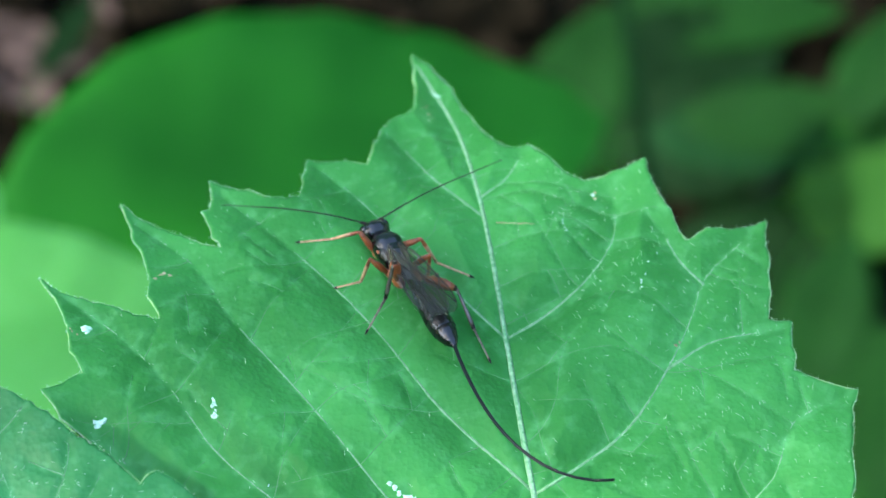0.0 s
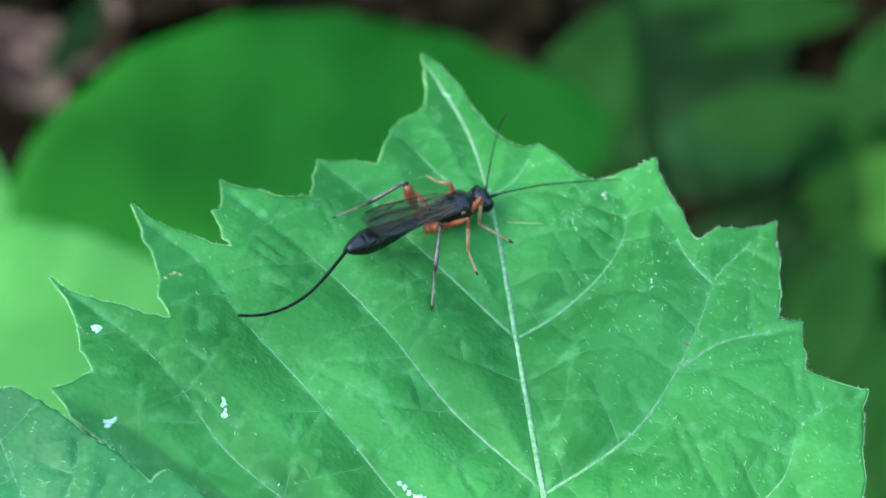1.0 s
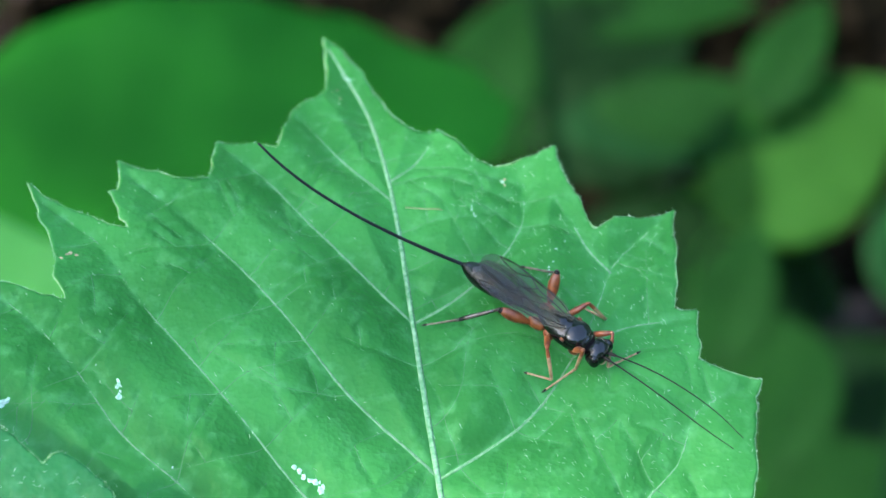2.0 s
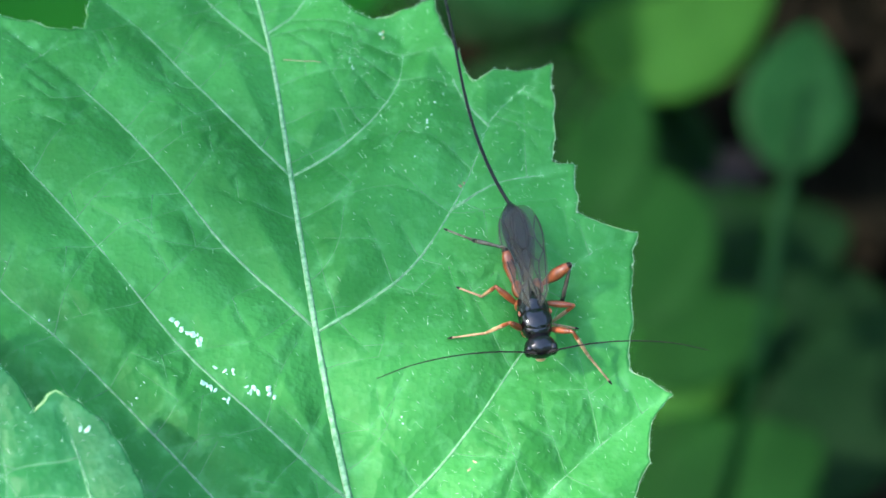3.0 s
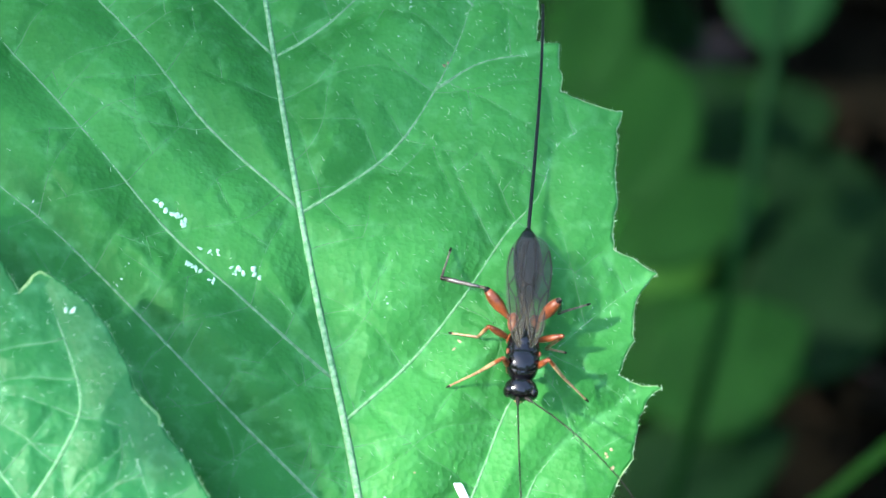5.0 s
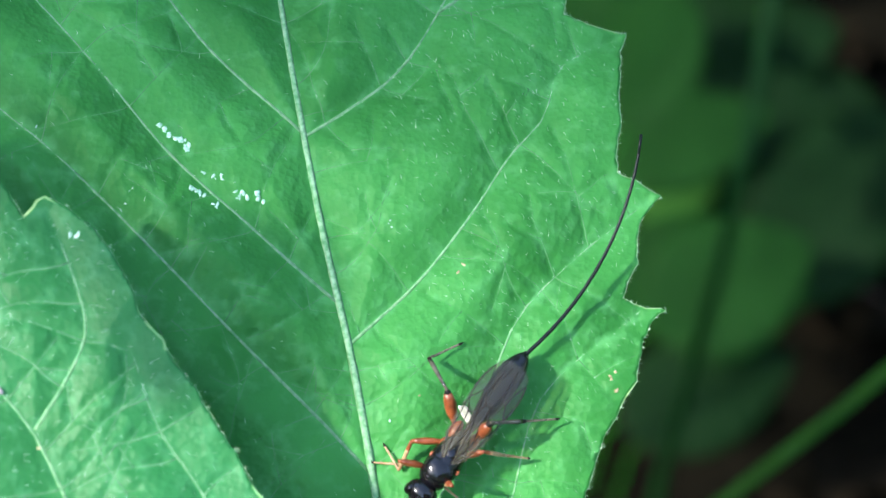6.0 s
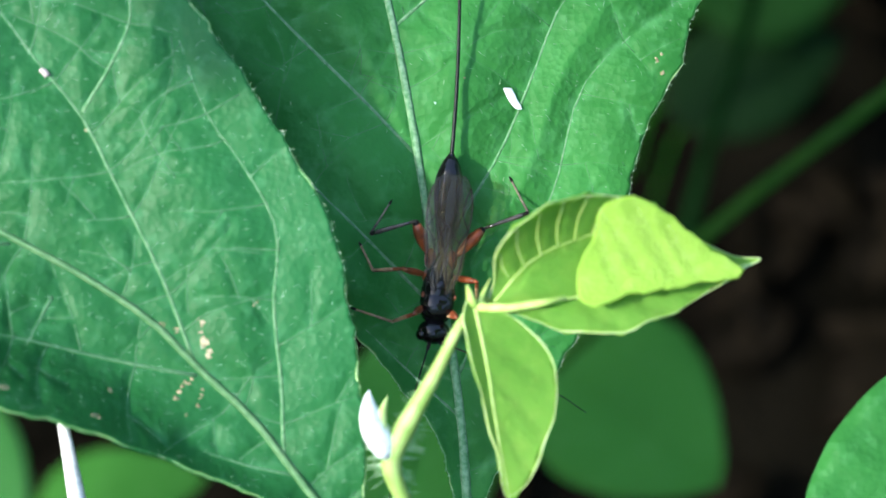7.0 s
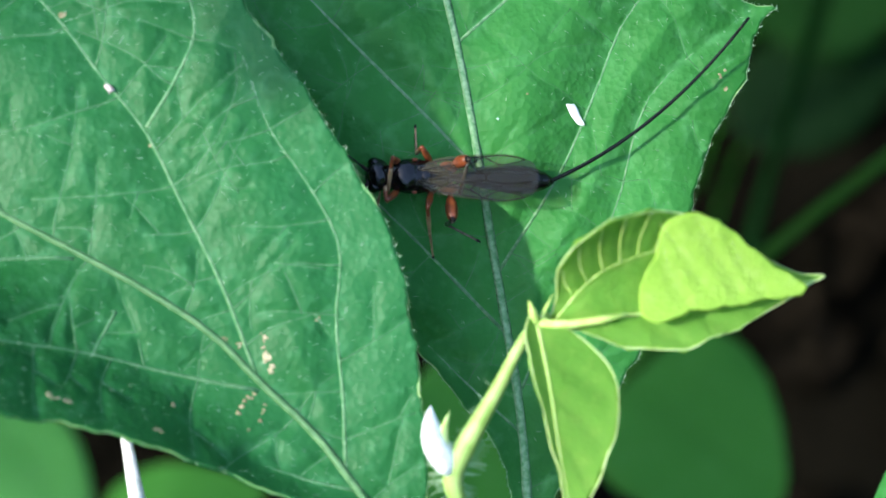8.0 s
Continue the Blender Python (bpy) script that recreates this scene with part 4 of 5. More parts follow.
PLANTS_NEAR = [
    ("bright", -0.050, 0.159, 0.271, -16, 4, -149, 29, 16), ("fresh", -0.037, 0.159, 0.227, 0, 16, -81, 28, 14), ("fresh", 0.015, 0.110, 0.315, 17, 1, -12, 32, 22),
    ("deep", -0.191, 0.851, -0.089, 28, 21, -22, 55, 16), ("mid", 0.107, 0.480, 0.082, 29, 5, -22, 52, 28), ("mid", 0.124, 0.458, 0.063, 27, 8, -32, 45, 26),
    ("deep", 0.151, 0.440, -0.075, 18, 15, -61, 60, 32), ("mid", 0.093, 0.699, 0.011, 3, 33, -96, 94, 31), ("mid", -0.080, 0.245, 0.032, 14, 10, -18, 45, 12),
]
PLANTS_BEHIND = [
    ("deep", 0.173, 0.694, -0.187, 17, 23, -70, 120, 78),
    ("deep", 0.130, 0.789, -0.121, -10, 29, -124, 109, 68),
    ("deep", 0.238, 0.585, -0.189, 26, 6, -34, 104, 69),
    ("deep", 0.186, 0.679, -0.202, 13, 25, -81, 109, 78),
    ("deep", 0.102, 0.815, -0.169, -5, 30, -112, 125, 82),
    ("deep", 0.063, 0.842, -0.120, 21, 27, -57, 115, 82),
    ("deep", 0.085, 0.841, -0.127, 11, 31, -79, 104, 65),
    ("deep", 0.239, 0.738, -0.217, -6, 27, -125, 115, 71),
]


def undergrowth_leaf(tone, x, y, z, rx, ry, rz, length, width, label="", mat=None, n=18):
    """A single leaf on its own stalk: x, y, z is where the stalk meets the blade."""
    plant = thing("undergrowth_leaf", label or {"dark": "deep green broad leaf on a thin stalk", "mid": "green oval leaf on a thin stalk", "light": "light green leaf on a thin stalk", "fresh": "fresh green leaf on a thin stalk", "deep": "green leaf on a thin stalk, deep shade put into its colour", "bright": "pale green leaf on a thin stalk, sunlight put into its colour",
                                                "blue": "bluish green leaf on a thin stalk"}[tone], "leaf", (x, y, GROUND), "undergrowth leaves")
    z = z - GROUND
    turn = pose(0, 0, z, rx, ry, rz)
    bm = bmesh.new()
    rows = []
    for j in range(n + 1):
        v = j / n
        half = 0.5 * width * math.sin(math.pi * v ** 0.8) ** 0.75 if 0 < v < 1 else 0.0
        row = []
        for k in range(-5, 6):
            u = k / 5
            zz = 0.10 * abs(u) * half - 0.10 * length * (v - 0.35) ** 2 + 0.02 * width * math.sin(v * 38 - abs(u) * 3) * abs(u)
            row.append(bm.verts.new(turn @ (Vector((u * half, v * length, zz)) * 1e-3)))
        rows.append(row)
    for a, b in zip(rows, rows[1:]):
        for k in range(10):
            bm.faces.new((a[k], a[k + 1], b[k + 1], b[k]))
    bmesh.ops.remove_doubles(bm, verts=bm.verts, dist=1e-6)
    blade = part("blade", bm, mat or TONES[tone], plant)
    solid = blade.modifiers.new("thickness", "SOLIDIFY")
    solid.thickness = 0.0003
    bm = bmesh.new()
    tube(bm, [tuple(turn @ (Vector((0, v * length, -0.10 * length * (v - 0.35) ** 2 + 0.1)) * 1e-3)) for v in np.linspace(0, 0.96, 10)], np.linspace(0.0007, 0.0002, 10), 6)
    part("midrib", bm, mat and VEIN or TONES[tone], plant)
    bm = bmesh.new()
    top = turn @ Vector((0, 0.0005, -0.10 * length * 0.1225e-3))
    back = turn @ Vector((0, -0.010, -0.012))
    tube(bm, [tuple(p) for p in spline([tuple(top), tuple(back), (back.x * 1.4, back.y * 1.4, z * 0.5), (back.x * 1.6, back.y * 1.6, -0.01)], 16)], np.linspace(0.0006, 0.0012, 16), 7)
    part("stalk", bm, TONES["dark"], plant)
    return plant


def undergrowth():
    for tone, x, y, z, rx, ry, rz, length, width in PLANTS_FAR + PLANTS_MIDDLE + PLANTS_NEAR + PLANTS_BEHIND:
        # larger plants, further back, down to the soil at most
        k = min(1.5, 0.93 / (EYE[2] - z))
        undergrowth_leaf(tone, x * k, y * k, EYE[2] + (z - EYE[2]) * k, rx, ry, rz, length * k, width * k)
    undergrowth_leaf("mid", 0.0358, 0.0515, 0.4366, 19, 0, -33, 23.8, 12.3, "green leaf with a pale midrib beside the shoot", LEAF, 26)
    for label, line in (("thin green upright plant stem", [(0.059, 0.665, 0.125), (0.0611, 0.6518, 0.1102), (0.0723, 0.6078, 0.0549), (0.08, 0.58, -0.1), (0.08, 0.57, GROUND - 0.01)]),
                        ("thin green upright plant stem", [(0.174, 0.505, 0.12), (0.1701, 0.4909, 0.1009), (0.1609, 0.4504, 0.0589), (0.155, 0.43, -0.1), (0.155, 0.42, GROUND - 0.01)]),
                        ("green leaning plant stem", [(0.15, 0.245, 0.28), (0.1139, 0.2234, 0.2584), (0.0764, 0.2036, 0.2343), (0.0607, 0.1933, 0.2251), (0.02, 0.18, 0.16), (0.0, 0.18, GROUND - 0.01)])):
        stem = thing("plant_stem", label, "stem", (line[-1][0], line[-1][1], GROUND), "undergrowth stems")
        bm = bmesh.new()
        pts = spline([(x - line[-1][0], y - line[-1][1], z - GROUND) for x, y, z in line], 30)
        tube(bm, [tuple(p) for p in pts], np.linspace(0.0022, 0.0028, 30) if "upright" in label else np.linspace(0.0012, 0.0016, 30), 8)
        part("stem", bm, TONES["blue"] if "upright" in label else TONES["light"], stem)


# ---- unseen tree added overhead, whose crown lets the sun through in one place only ----
def unseen_shade_tree():
    tree = thing("unseen_shade_tree", "unseen tree added so that its crown shades the plants", "tree", (-0.75, -0.25, GROUND))
    side = TO_SUN.cross(Vector((0, 1, 0))).normalized()
    ahead = side.cross(TO_SUN)
    lit = [MAIN.at(a, s) for a, s in ((0, 0), (-4, 6), (8, 6), (-4, 13), (10, 13), (4, 13), (14, 17))]
    lit += [SIDE.at(a, s) for a, s in ((4, 4), (4, 14), (10, 14), (14, 22), (7, 24), (-4, 20))]
    lit += [np.array(p) for p in ((0.013, 0.066, 0.45), (0.022, 0.071, 0.45), (0.03, 0.072, 0.45), (0.013, 0.058, 0.445), (0.008, 0.06, 0.444), (0.038, 0.062, 0.44))]
    centre = Vector(MAIN.at(0, 40)) + TO_SUN * 1.1
    gap = [((Vector(p) - centre).dot(side), (Vector(p) - centre).dot(ahead)) for p in lit]
    rng = np.random.default_rng(12)
    verts, faces = [], []
    for x in np.arange(-0.20, 0.30, 0.019):
        for y in np.arange(-0.14, 0.62, 0.019):
            u, v = x + rng.normal() * 0.004, y + rng.normal() * 0.004
            if min(math.hypot(u - a, v - b) for a, b in gap) < 0.0265 or rng.random() < 0.30:
                continue
            m = Matrix.Translation(centre + side * u + ahead * v + TO_SUN * rng.normal() * 0.015) @ pose(0, 0, 0, rng.normal() * 16, rng.normal() * 16, rng.uniform(0, 360))
            size, i = rng.uniform(0.036, 0.046), len(verts)
            for j in range(6):
                w = math.sin(math.pi * (0.04 + 0.92 * (j / 5) ** 0.85)) * 0.40
                for k in (-1, 0, 1):
                    verts.append(tuple(m @ Vector((k * w * size, (j / 5 - 0.5) * size, abs(k) * 0.06 * size)) - Vector(tree.location)))
            for j in range(5):
                for k in range(2):
                    a = i + j * 3 + k
                    faces.append((a, a + 1, a + 4, a + 3))
    # unseen twig leaves, added low to shade a strip beside the broad leaf's midrib
    for a, along, size in ((-3.0, 29, 0.009), (-4.0, 36, 0.010)):
        m = Matrix.Translation(Vector(MAIN.at(a, along)) + TO_SUN * rng.uniform(0.13, 0.14)) @ Matrix((side, ahead, TO_SUN)).transposed().to_4x4() @ pose(0, 0, 0, rng.normal() * 8, rng.normal() * 8, rng.uniform(-15, 25))
        i = len(verts)
        for j in range(6):
            w = math.sin(math.pi * (0.04 + 0.92 * (j / 5) ** 0.85)) * 0.32
            for k in (-1, 0, 1):
                verts.append(tuple(m @ Vector((k * w * size, (j / 5 - 0.5) * size, abs(k) * 0.06 * size)) - Vector(tree.location)))
        for j in range(5):
            for k in range(2):
                a = i + j * 3 + k
                faces.append((a, a + 1, a + 4, a + 3))
    mesh = bpy.data.meshes.new("crown")
    mesh.from_pydata(verts, [], faces)
    mesh.materials.append(TONES["mid"])
    crown = new("crown", mesh)
    crown.parent = tree
    tagged(crown, "dense leaf screen added out of view to block the sun", kind="stuff")
    fork = centre - Vector(tree.location) - side * 0.22 + ahead * 0.16 + TO_SUN * 0.06
    bm = bmesh.new()
    tube(bm, [tuple(p) for p in spline([(0, 0, -0.02), (-0.03, 0.05, 0.6), (-0.02, 0.12, 1.1), tuple(fork)], 24)], np.linspace(0.022, 0.006, 24), 10)
    part("trunk", bm, BARK, tree)
    for across, along in ((0.0, 0.10), (0.2, 0.2), (0.4, 0.3), (0.44, 0.12), (0.3, 0.0), (0.1, 0.3)):
        bm = bmesh.new()
        tip = fork + side * across + ahead * along + TO_SUN * 0.01
        tube(bm, [tuple(fork), tuple((fork + tip) / 2 + TO_SUN * 0.03 + ahead * 0.05), tuple(tip)], [0.005, 0.003, 0.0012], 7)
        part("limb", bm, BARK, tree)
    low = [Vector(MAIN.at(x, y)) + TO_SUN * 0.137 - Vector(tree.location) for x, y in ((-22, 62), (-9, 45), (-4, 26))]
    bm = bmesh.new()
    tube(bm, [tuple(p) for p in spline([tuple(fork), tuple((fork + low[0]) / 2 + TO_SUN * 0.04)] + [tuple(p) for p in low], 26)], np.linspace(0.003, 0.0004, 26), 7)
    part("limb", bm, BARK, tree, "thin unseen twig added to carry the shading leaves")


# ---- unseen woods ring, added to dim reflections; open overhead and towards the sun ----
def woods():
    rng = np.random.default_rng(31)
    verts, faces = [], []
    sunward = math.atan2(TO_SUN.y, TO_SUN.x)
    for _ in range(6500):
        turn, high = rng.uniform(-math.pi, math.pi), rng.uniform(-4, 62)
        away = abs((turn - sunward + math.pi) % (2 * math.pi) - math.pi)
        # ragged treetops, lower on the sun's side
        top = 30 + 6 * math.sin(turn * 5) + 4 * math.sin(turn * 11 + 1) - 14 * max(0.0, 1 - away / 0.75) + 26 * max(0.0, math.sin(turn)) ** 1.5
        if high > top:
            continue
        far = rng.uniform(3.6, 5.2)
        c = Vector((math.cos(turn) * far, math.sin(turn) * far, 0.4 + far * math.tan(radians(high))))
        m = Matrix.Translation(c) @ pose(0, 0, 0, rng.uniform(20, 80), rng.normal() * 25, math.degrees(turn) + 90 + rng.normal() * 40)
        size, i = rng.uniform(0.22, 0.5), len(verts)
        for j in range(5):
            w = math.sin(math.pi * (0.05 + 0.9 * j / 4)) * 0.36
            for k in (-1, 0, 1):
                verts.append(tuple(m @ Vector((k * w * size, (j / 4 - 0.5) * size, abs(k) * 0.1 * size))))
        for j in range(4):
            for k in range(2):
                a = i + j * 3 + k
                faces.append((a, a + 1, a + 4, a + 3))
    mesh = bpy.data.meshes.new("woods")
    mesh.from_pydata(verts, [], faces)
    mesh.materials.append(TONES["dark"])
    tagged(new("woods", mesh), "unseen ring of dark leaves added to dim reflections and side light", "woods", kind="stuff")


# ---- the wasp ----
def lathe(bm, rings, sides=20, material_index=0):
    """A closed body along y: rings of (y, half width, half height, z)."""
    loops = []
    for y, w, h, z in rings:
        loops.append([bm.verts.new((w * 1e-3 * math.cos(a), y * 1e-3, (z + h * math.sin(a)) * 1e-3)) for a in (2 * math.pi * k / sides for k in range(sides))])
    faces = [bm.faces.new((a[k], b[k], b[(k + 1) % sides], a[(k + 1) % sides])) for a, b in zip(loops, loops[1:]) for k in range(sides)]
    faces += [bm.faces.new(loops[0]), bm.faces.new(loops[-1][::-1])]
    for face in faces:
        face.material_index = material_index
    bmesh.ops.recalc_face_normals(bm, faces=bm.faces)
    return bm


def oval(x, y, z, rx, ry, rz, bm=None, sides=14):
    bm = bm or bmesh.new()
    made = bmesh.ops.create_uvsphere(bm, u_segments=sides, v_segments=sides - 4, radius=1)
    for v in made["verts"]:
        v.co = Vector((x + v.co.x * rx, y + v.co.y * ry, z + v.co.z * rz)) * 1e-3
    return bm


# hip (mm), lengths of thigh, shin and foot, colours, per leg of one side
LEGS = (("front_leg", (0.75, 1.5, 1.5), 2.3, 2.5, 3.0, (ORANGE, AMBER, SMOKE)),
        ("middle_leg", (0.85, -0.6, 1.4), 2.3, 2.5, 2.2, (ORANGE, AMBER, SMOKE)),
        ("hind_leg", (0.85, -1.8, 1.6), 3.0, 3.3, 3.0, (ORANGE, TIBIA, CREAM)))
PIECES, PIECE = 14, 1.25


def wing(side):
    """One smoky wing, folded flat over the back, with its net of veins."""
    edge = spline([(0.45, 1.4), (0.98, 0.2), (1.28, -2.0), (1.42, -4.0), (1.46, -5.8), (1.24, -7.2), (0.60, -8.3), (-0.15, -8.2), (-0.68, -7.0), (-0.80, -5.2), (-0.50, -2.8), (0.00, -0.4), (0.26, 1.0)], 48) * (1.10, 0.835) + (0, -0.57)
    lift = 0.0 if side > 0 else 0.09

    def height(x, y):
        return 3.06 + lift - 0.06 * x * x + 0.03 * (1.4 - y) + 0.035 * math.sin(x * 7 + 0.8 * math.sin(y * 0.9)) + 0.02 * math.sin(y * 2.1)
    bm = bmesh.new()
    ys = np.linspace(0.55, -7.48, 30)
    outer, inner = edge[:25], edge[24:]
    far_x = np.interp(-ys, -outer[:, 1], outer[:, 0])
    near_x = np.interp(ys, inner[:, 1], inner[:, 0])
    grid = []
    for y, x0, x1 in zip(ys, near_x, far_x):
        x0 = min(x0, x1 - 0.02)
        grid.append([bm.verts.new((side * (x0 + (x1 - x0) * k / 8) * 1e-3, y * 1e-3, height(x0 + (x1 - x0) * k / 8, y) * 1e-3)) for k in range(9)])
    for a, b in zip(grid, grid[1:]):
        for k in range(8):
            bm.faces.new((a[k], a[k + 1], b[k + 1], b[k]))
    net = []
    veins = ([(0.35, 1.4), (0.83, 0.2), (1.10, -2.0), (1.28, -4.0), (1.36, -5.8), (1.15, -7.3)], [(0.30, 1.2), (0.62, -0.8), (0.80, -2.8), (1.26, -3.9)],
             [(0.62, -0.8), (0.30, -2.6), (0.20, -4.0), (0.34, -5.4), (0.20, -7.8)], [(0.80, -2.8), (0.44, -3.3), (0.22, -3.9)], [(1.26, -3.9), (0.85, -5.0), (0.98, -6.6), (1.12, -7.2)],
             [(0.85, -5.0), (0.34, -5.4)], [(0.25, 0.6), (0.05, -1.4), (-0.28, -3.0), (-0.62, -4.6)], [(0.20, -4.0), (-0.30, -4.3), (-0.50, -6.2), (-0.45, -7.4)])
    for v in veins:
        pts = spline(v, 4 * len(v)) * (1.10, 0.835) + (0, -0.57)
        net.append(tube(bmesh.new(), [(side * p[0] * 1e-3, p[1] * 1e-3, (height(p[0], p[1]) + 0.015) * 1e-3) for p in pts], [0.00004] * len(pts), 5))
    return bm, net


def limb(length, widths, bands):
    """A leg piece along y from its joint: widths along it, and at which share of its length each material ends."""
    bm = bmesh.new()
    n = len(widths)
    at = 0.0
    for i, end in enumerate(bands):
        t = np.linspace(at, end, 9)
        tube(bm, [(0, length * k * 1e-3, 0) for k in t], [float(np.interp(k, np.linspace(0, 1, n), widths)) * 1e-3 for k in t], 9, i)
        at = end
    return bm


def wasp():
    body = thing("wasp", "slender black wasp with orange legs and a long ovipositor", "wasp")
    part("thorax", lathe(bmesh.new(), [(2.62, 0.48, 0.40, 2.12), (2.40, 0.82, 0.64, 2.15), (2.05, 1.02, 0.85, 2.15), (1.2, 1.18, 0.98, 2.15), (0.4, 1.18, 0.98, 2.15), (-0.3, 1.04, 0.90, 2.12),
                                       (-1.0, 0.80, 0.70, 2.06), (-1.6, 0.52, 0.46, 2.02), (-2.0, 0.28, 0.28, 2.00), (-2.15, 0.2, 0.2, 2.00)], 24), SHELL, body, "glossy black thorax")
    part("back_plate", oval(0, 1.30, 2.62, 1.10, 1.02, 0.62, sides=20), SHELL, body, "domed shiny black back plate")
    part("scutellum", oval(0, 0.02, 2.82, 0.58, 0.48, 0.38), SHELL, body)
    part("hind_plate", oval(0, -0.85, 2.42, 0.76, 0.66, 0.38, sides=18), SHELL, body)
    head = part("head", oval(0, 3.18, 2.10, 1.12, 0.86, 0.90, sides=22), SHELL, body, "shiny black rounded head")
    for s in (1, -1):
        part("eye", oval(s * 0.84, 3.42, 2.12, 0.36, 0.46, 0.62), SHELL, head)
        part("tegula", oval(s * 1.10, 0.75, 2.60, 0.11, 0.20, 0.11), ORANGE, body)
    for x, y in ((0, 3.30), (0.18, 3.14), (-0.18, 3.14)):
        part("simple_eye", oval(x, y, 2.92, 0.09, 0.09, 0.07, sides=8), SHELL, head)
    part("mouthparts", oval(0, 3.66, 1.42, 0.40, 0.32, 0.28), AMBER, head, "amber mouthparts")
    # abdomen, ring by ring
    y = -1.9
    for i, (long, w0, w1, z) in enumerate(((1.12, 0.26, 0.42, 2.00), (1.12, 0.41, 0.66, 1.95), (1.12, 0.65, 0.86, 1.87), (1.12, 0.86, 0.98, 1.76), (1.06, 0.98, 0.92, 1.64), (0.90, 0.90, 0.60, 1.54), (0.6, 0.58, 0.20, 1.46))):
        part("abdomen_ring", lathe(bmesh.new(), [(y + 0.12, w0 * 0.88, w0 * 0.84, z + 0.02), (y, w0 * 0.985, w0 * 0.94, z + 0.01), (y - long * 0.5, (w0 + w1) / 2 * 1.02, (w0 + w1) / 2 * 0.97, z - 0.03),
                                                 (y - long * 0.92, w1 * 1.0, w1 * 0.95, z - 0.07), (y - long, w1 * 0.992, w1 * 0.942, z - 0.08), (y - long - 0.02, w1 * 0.96, w1 * 0.91, z - 0.08)], 24), SHELL, body)
        y -= long
    for s in (1, -1):
        skin, net = wing(s)
        w = part("wing", skin, WING, body, "smoky translucent brownish wing")
        for line in net:
            part("wing_vein", line, WING_VEIN, w)
    moving = {"body": body, "antennae": [], "legs": [], "pieces": []}
    for s in (1, -1):
        bm = bmesh.new()
        line = [(0, 0, 0), (0, 0.5, 0.12), (-s * 0.02, 2.4, 0.45), (-s * 0.15, 4.8, 0.45), (-s * 0.4, 7.0, 0.1), (-s * 0.8, 8.8, -0.4)]
        pts = spline(line, 44) * 1.28e-3
        tube(bm, [tuple(p) for p in pts], [0.00014 if k < 3 else 0.000060 - 0.000034 * k / 44 + (0.000006 if k % 2 else 0) for k in range(44)], 7)
        moving["antennae"].append((s, part("antenna", bm, SMOKE, body, "thin dark thread-like antenna")))
    for name, hip, thigh, shank, sole, (c1, c2, c3) in LEGS:
        for s in (1, -1):
            hind = name == "hind_leg"
            part("coxa", oval(s * hip[0] * 0.85, hip[1] + 0.1, hip[2] + 0.1, 0.42, 0.72 if hind else 0.5, 0.5), ORANGE, body, "orange leg base")
            femur = part(name, limb(thigh, (0.16, 0.15, 0.28, 0.40, 0.44, 0.42, 0.33, 0.18) if hind else (0.13, 0.19, 0.25, 0.25, 0.20, 0.13), (0.93, 1.0)), (c1, SMOKE if hind else c1), body, "orange thigh")
            shin = part("shin", limb(shank, (0.11, 0.12, 0.14, 0.16, 0.18, 0.15) if hind else (0.12, 0.15, 0.15, 0.13, 0.11), (0.12, 0.9, 1.0) if hind else (0.3, 1.0)),
                        (c3, c2, SMOKE) if hind else (c1, c2), femur, "dark shin" if hind else "amber shin")
            foot = part("foot", limb(sole, (0.10, 0.11, 0.075, 0.10, 0.065, 0.09, 0.06, 0.085, 0.06, 0.10, 0.03), (0.62, 0.86, 1.0)),
                        (c3, c3, SMOKE) if hind else (c2, c2, c3), femur, "thin jointed foot with a dark tip")
            moving["legs"].append((s, hip, thigh, shank, sole, femur, shin, foot, name))
    for k in range(PIECES):
        bm = bmesh.new()
        r = 0.145 - 0.045 * k / PIECES
        tube(bm, [(0, 0.06e-3, 0), (0, -PIECE * 0.5e-3, 0), (0, -(PIECE + 0.10) * 1e-3, 0)], [r * 1e-3, (r - 0.002) * 1e-3, (r - 0.004) * 1e-3], 9, caps=k == PIECES - 1)
        moving["pieces"].append(part("ovipositor_piece", bm, NEEDLE, body, "long thin black ovipositor sheath" if k == 0 else ""))
    return moving


# where the wasp stands on the leaf: seconds, across, along (mm), heading to the left of the midrib, head up
TRACK_A = [(0, -6.9, 64.4, 18.9, -5), (0.2, -8.6, 65.5, 30.3, -1.2), (0.4, -10.7, 67.3, 36.9, -3.4), (0.5, -10.9, 67.8, 35.1, -4.6),
           (0.6, -11, 68.2, 31.9, -6.5), (0.8, -8, 70.5, -11.7, -9.5), (1, -3.5, 68.8, -65.5, -7), (1.2, -0.5, 68.2, -101.5, -0.1),
           (1.6, 4.8, 62.3, -124.1, -0.7), (2, 10.4, 54.9, -137.7, -2.3), (2.3, 13.9, 50.1, -144.7, -3.7), (2.4, 14.7, 48.4, -147.3, -4.9),
           (2.5, 15.1, 47.6, -149.5, -5), (2.6, 15, 46.2, -168.6, -1)]
TRACK_B = [(2.7, 14.3, 44.8, -181.5, 2.1), (2.8, 15.1, 44.2, -176.5, 2.1), (3, 14.7, 43.9, -182.4, 8.2), (3.2, 14.7, 44.4, -184, 7.9),
           (3.5, 14.4, 43.8, -187.5, 7.4), (3.6, 14.1, 43.7, -188.8, 7.8), (3.8, 12.7, 44.2, -209.3, 9.4), (4, 12.6, 42.8, -204, 8.2),
           (4.2, 13.2, 40.3, -182.2, 6.9), (4.4, 13.7, 39.3, -178.4, 8.6), (4.5, 13.9, 37.8, -178.6, 9.4), (4.7, 14, 36, -183.5, 9.5),
           (5.2, 12.1, 31.1, -202, 8.5)]
